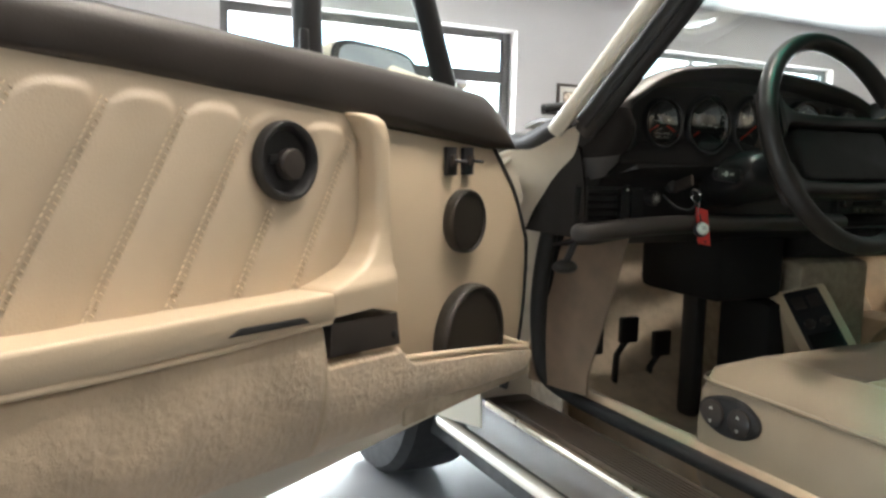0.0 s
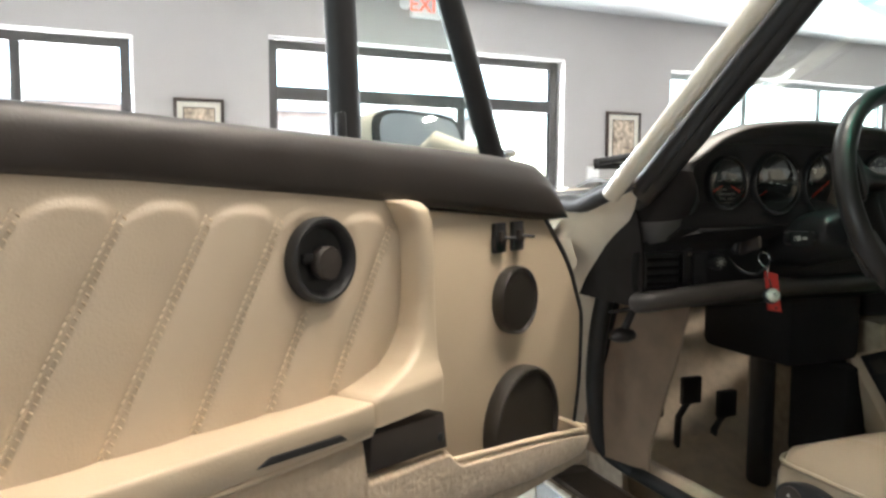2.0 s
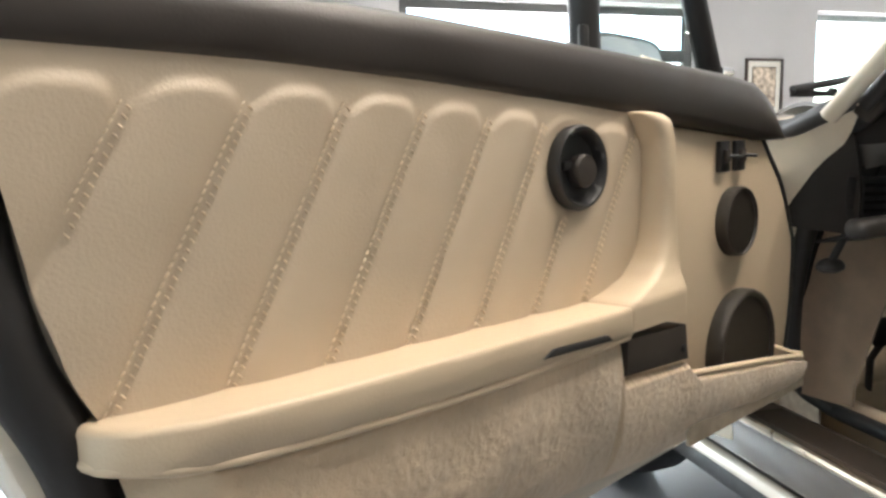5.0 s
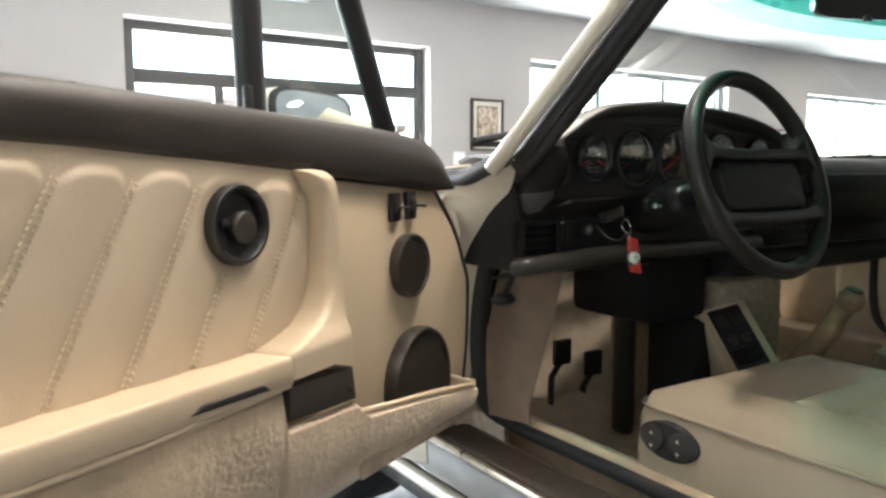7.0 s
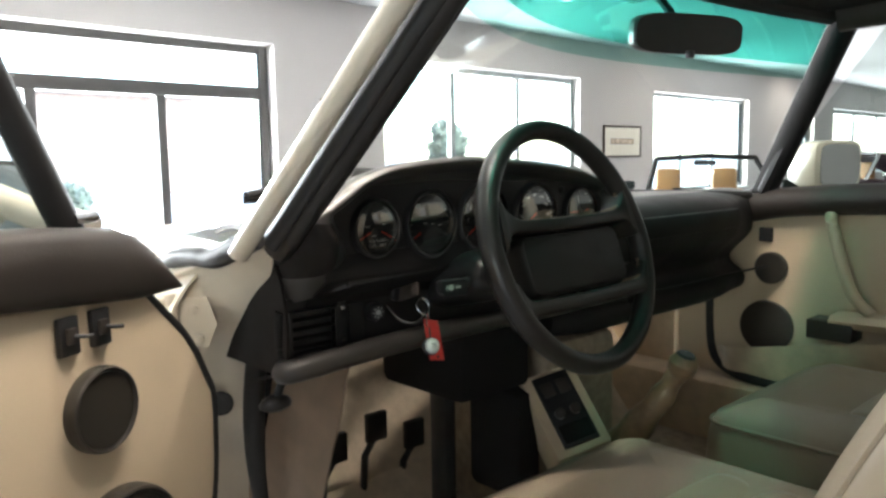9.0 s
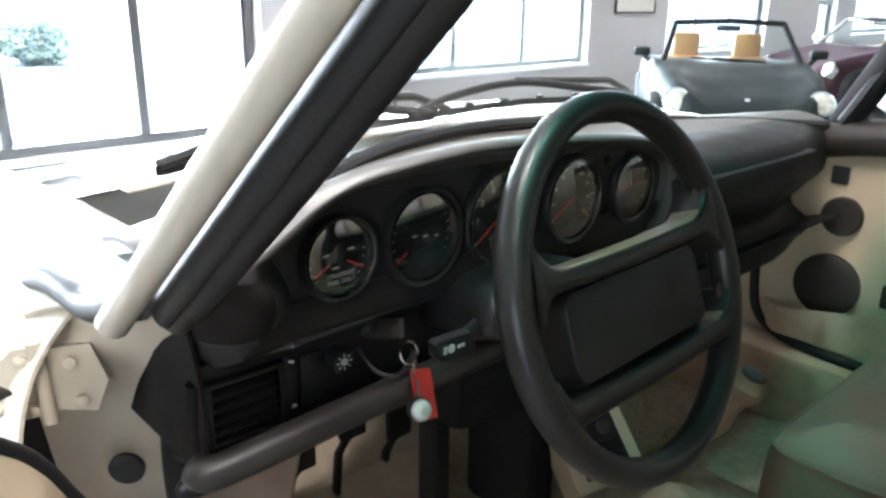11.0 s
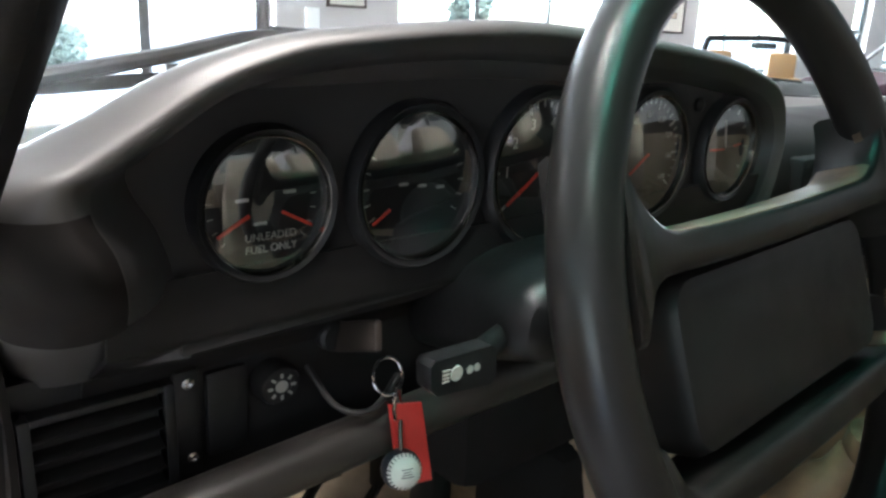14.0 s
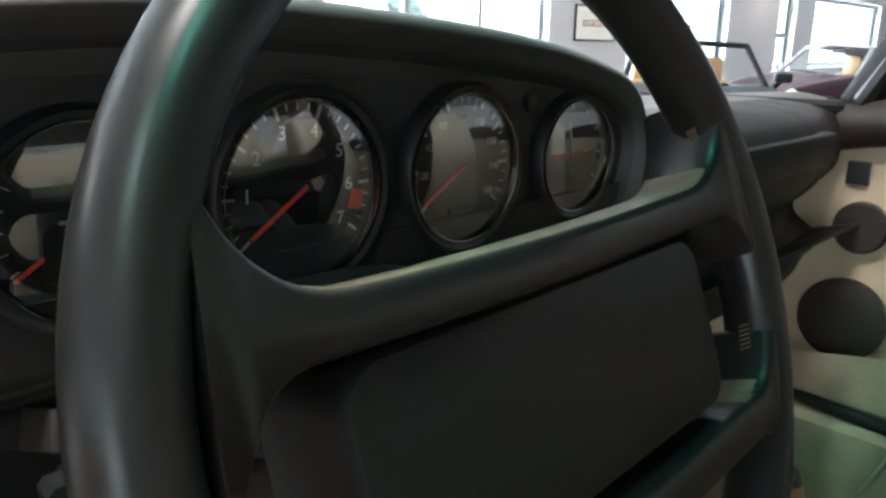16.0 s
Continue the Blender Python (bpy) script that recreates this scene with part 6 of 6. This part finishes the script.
# ---- other cars in the showroom ----
def show_car(m, mat, open_top, label, top_mat):
    """A small rear-engined sports car seen from the front; y runs forward from the windscreen foot."""
    t = root("show_car", m.translation, label, "car", "parked show cars")

    def deck(u, v):
        y = 1.25 - 3.9 * u
        a = abs(2 * v - 1)
        lat = (2 * v - 1) * interp(y, [(-2.65, 0.62), (-2.0, 0.80), (0.0, 0.80), (0.6, 0.78), (1.0, 0.70), (1.25, 0.52)])
        z = interp(y, [(-2.65, 0.62), (-2.2, 0.78), (-0.1, 0.86), (0.05, 0.83), (0.5, 0.74), (1.0, 0.60), (1.2, 0.50), (1.25, 0.42)])
        z += interp(y, [(-0.4, 0.0), (0.2, 0.03), (0.9, 0.10), (1.15, 0.08), (1.25, 0.0)]) * math.exp(-((a - 0.80) / 0.20) ** 2)
        z -= 0.42 * step(0.90, 1.02, a) ** 2 * 1.0
        return m @ Vector((lat, y, z))

    body_ = surface("body", deck, 44, 40, mat, t, 0.01, "", 60)
    for s in (-1, 1):
        surface("side_panel", lambda u, v: m @ Vector((s * interp(1.25 - 3.9 * u, [(-2.65, 0.60), (-2.0, 0.80), (0.6, 0.785), (1.25, 0.55)]), 1.2 - 3.8 * u, 0.18 + 0.36 * v)), 24, 4, mat, t, 0.01)
        lm = m @ Matrix.Translation((s * 0.60, 1.08, 0.60)) @ Vector((0, 0.86, 0.5)).to_track_quat("Z", "Y").to_matrix().to_4x4()
        lathe("headlamp", [(0.115, -0.08), (0.118, 0.0), (0.108, 0.012), (0.100, 0.006)], lm, CHROME, t, 28)
        lathe("headlamp_lens", [(0.100, 0.0), (0.09, 0.014), (0.05, 0.026), (0.0005, 0.03)], lm, HEADLAMP, t, 24)
        box("indicator", (s * 0.55 - 0.09, 1.21, 0.30), (s * 0.55 + 0.09, 1.29, 0.36), AMBER, t, 0.01, m)
        mm_ = m @ pose(s * 0.86, -0.25, 0.93)
        mr = finish("wing_mirror", add_box(bmesh.new(), (-0.085, -0.03, -0.045), (0.085, 0.05, 0.05), 0.03, mm_), mat if open_top else CHROME, t)
        tube("mirror_foot", [m @ Vector((s * 0.78, -0.25, 0.84)), m @ Vector((s * 0.84, -0.25, 0.90))], 0.02, mat, mr, 8)
        tube("screen_pillar", [m @ Vector((s * 0.66, -0.02, 0.84)), m @ Vector((s * 0.53, -0.42, 1.22))], 0.022, top_mat, t, 8)
        for y in (0.62, -1.65):
            lathe("tyre", [(0.18, -0.09), (0.29, -0.09), (0.31, -0.06), (0.31, 0.06), (0.29, 0.09), (0.18, 0.09)], m @ pose(s * 0.72, y, 0.31, 0, 90, 0), TYRE, t, 32)
            lathe("wheel_rim", [(0.18, 0.0), (0.19, 0.085), (0.16, 0.09), (0.05, 0.06), (0.0005, 0.07)], m @ pose(s * 0.72, y, 0.31, 0, 90 * s, 0), CHROME, t, 28)
    box("bumper", (-0.72, 1.12, 0.26), (0.72, 1.33, 0.40), mat, t, 0.05, m)
    lathe("bonnet_badge", [(0.028, 0), (0.026, 0.006), (0.0005, 0.008)], m @ Matrix.Translation((0, 1.02, 0.605)) @ Vector((0, 0.4, 0.9)).to_track_quat("Z", "Y").to_matrix().to_4x4(), CHROME, t, 20)
    tube("screen_header", [m @ Vector((-0.53, -0.42, 1.22)), m @ Vector((0, -0.36, 1.245)), m @ Vector((0.53, -0.42, 1.22))], 0.022, top_mat, t, 8)
    pane_ = surface("screen_glass", lambda u, v: m @ (Vector((-0.65 + 1.30 * u, 0.0 + 0.06 * math.sin(math.pi * u), 0.84)) * (1 - v) + Vector((-0.53 + 1.06 * u, -0.42 + 0.06 * math.sin(math.pi * u), 1.22)) * v), 10, 4, GLASS, t)
    pane_.visible_shadow = False
    for s in (-1, 1):
        tube("wiper", [m @ Vector((s * 0.1 - 0.2, 0.06, 0.87)), m @ Vector((s * 0.1 + 0.3, 0.05, 0.90))], 0.008, RUBBER, t, 6)
        finish("headrest", add_box(bmesh.new(), (s * 0.33 - 0.15, -1.25, 0.72), (s * 0.33 + 0.15, -1.12, 1.10), 0.05, m), TANHIDE, t)
        finish("seat", add_box(bmesh.new(), (s * 0.33 - 0.22, -1.22, 0.45), (s * 0.33 + 0.22, -1.05, 0.85), 0.05, m), TANHIDE, t)
    if not open_top:
        surface("roof", lambda u, v: m @ Vector(((-0.54 + 1.08 * u) * (1 - 0.25 * v * v), -0.42 - 1.6 * v, 1.225 + 0.05 * math.sin(math.pi * u) - 0.42 * v ** 2.2)), 14, 14, mat, t, 0.02)
    finish("rear_view_mirror", add_box(bmesh.new(), (-0.12, -0.46, 1.14), (0.12, -0.43, 1.20), 0.02, m), PLASTIC, t)
    return t


HEADLAMP = material("headlamp_lens", (0.62, 0.58, 0.48), 0.15, vary=0.3, scale=30, coat=1.0)
AMBER = material("amber_lens", (0.55, 0.25, 0.06), 0.25, vary=0.1)
TANHIDE = material("tan_leather", (0.36, 0.19, 0.065), 0.5, vary=0.1, scale=12)
SLATE = material("slate_grey_paint", (0.020, 0.025, 0.024), 0.5, vary=0.05, scale=4, spec=0.15)
PLUM = material("plum_paint", (0.058, 0.028, 0.038), 0.5, vary=0.05, scale=4, spec=0.15)
fwd, lat = Vector((-0.475, -0.88, 0)), Vector((-0.88, 0.475, 0))
K = 0.79


def parked(x, y, f):
    f = Vector(f).normalized()
    l = Vector((f.y, -f.x, 0))
    return Matrix(((K * l.x, K * f.x, 0, x), (K * l.y, K * f.y, 0, y), (0, 0, K, 0), (0, 0, 0, 1)))


show_car(parked(6.0, 3.55, (-0.80, -0.60, 0)), SLATE, True, "dark grey-green open convertible with tan headrests", MATTBLACK)
show_car(parked(9.6, 4.0, (-0.93, 0.36, 0)), PLUM, False, "plum red coupe parked beside the far windows", CHROME)

# rope barrier posts by the window
BRASSY = material("dark_post_metal", (0.10, 0.08, 0.06), 0.35, metal=0.8, vary=0.2)
posts = [(3.28, 5.00, 0.70), (3.61, 4.86, 0.77), (3.95, 5.21, 0.74)]
for x, y, z in posts:
    p = root("barrier_post", (x, y, 0), "slim dark barrier post with a round cap", "barrier post", "rope barrier posts")
    lathe("base", [(0.15, 0), (0.15, 0.012), (0.05, 0.03), (0.02, 0.035)], pose(x, y, 0), BRASSY, p, 28)
    lathe("post", [(0.016, 0.03), (0.016, z - 0.05), (0.035, z - 0.03), (0.035, z - 0.015), (0.016, z), (0.0005, z + 0.004)], pose(x, y, 0), BRASSY, p, 20)
for a, b in zip(posts, posts[1:]):
    c = [(a[0] + (b[0] - a[0]) * f, a[1] + (b[1] - a[1]) * f, min(a[2], b[2]) - 0.05 - 0.14 * math.sin(math.pi * f)) for f in (0.05, 0.25, 0.5, 0.75, 0.95)]
    tagged(tube("barrier_rope", spline(c, 20), 0.012, PICFRAME, None, 8), "dark hanging barrier rope", "rope", "barrier ropes")

# ceiling vent
PLACE = HALL
cvx, cvy = 6.25, 4.06
v = root("ceiling_vent", (cvx, cvy, ZC - 0.01), "square white slatted ceiling vent", "vent")
box("frame", (cvx - 0.3, cvy - 0.3, ZC - 0.014), (cvx + 0.3, cvy + 0.3, ZC - 0.001), SILLWOOD, v, 0.004)
for k in range(7):
    r = 0.25 - 0.034 * k
    bm = bmesh.new()
    for a, b, c, dd in ((-r, -r, r, -r + 0.012), (-r, r - 0.012, r, r), (-r, -r + 0.012, -r + 0.012, r - 0.012), (r - 0.012, -r + 0.012, r, r - 0.012)):
        add_box(bm, (cvx + a, cvy + b, ZC - 0.024), (cvx + c, cvy + dd, ZC - 0.0145))
    finish("slat", bm, SILLWOOD if k % 2 else FRAMEPAINT, v)

PLACE = Matrix.Identity(4)
# shrub and small tree outside the windows
LEAF = material("leaf_green", (0.19, 0.235, 0.185), 0.6, vary=0.4, scale=3)
BARK = material("bark", (0.16, 0.12, 0.09), 0.9, vary=0.3, scale=12, bump=0.5, bump_scale=40)


def leafy(name, x, y, z0, rx, rz, n, label, cat, seed, trunk):
    rnd = random.Random(seed)
    t = root(name, (x, y, -0.04), label, cat)
    if trunk:
        tube("trunk", spline([(x, y, -0.04), (x + 0.04, y, z0 * 0.5), (x - 0.02, y, z0 + rz * 0.6)], 10), lambda f: 0.06 - 0.04 * f, BARK, t, 8)
        for k in range(6):
            a = 2 * math.pi * k / 6
            tube("limb", [(x, y, z0 * 0.8 + 0.1 * k), (x + 0.5 * rx * math.cos(a), y + 0.5 * rx * math.sin(a), z0 + 0.3 * rz + 0.1 * k), (x + 0.85 * rx * math.cos(a), y + 0.85 * rx * math.sin(a), z0 + 0.8 * rz)], lambda f: 0.025 - 0.018 * f, BARK, t, 6)
    verts, faces = [], []
    for k in range(n):
        w, c = rnd.uniform(0, 6.283), rnd.uniform(-1, 1)
        r = rnd.uniform(0.5, 1.0) ** 0.5 * (0.8 + 0.35 * noise.noise((math.cos(w) * 2, math.sin(w) * 2, c * 2 + seed)))
        q = Vector((x + rx * r * math.cos(w) * math.sqrt(1 - c * c), y + rx * r * math.sin(w) * math.sqrt(1 - c * c), z0 + rz + rz * r * c))
        a = Vector((rnd.uniform(-1, 1), rnd.uniform(-1, 1), rnd.uniform(-1, 1))).normalized() * 0.07
        b = a.orthogonal().normalized() * 0.03
        i = len(verts)
        verts += [q - a, q + b, q + a, q - b]
        faces.append((i, i + 1, i + 2, i + 3))
    me = bpy.data.meshes.new("leaves")
    me.from_pydata(verts, [], faces)
    me.materials.append(LEAF)
    ob = new("leaves", me)
    ob.parent, ob.matrix_parent_inverse = t, Matrix.Translation(-t.location)


leafy("small_tree", 8.98, 10.1, 0.75, 0.40, 0.5, 1500, "slender young tree outside the window", "tree", 3, True)
leafy("shrub", 4.44, 16.3, -0.25, 0.75, 0.5, 2200, "rounded green shrub outside the window", "shrub", 5, False)
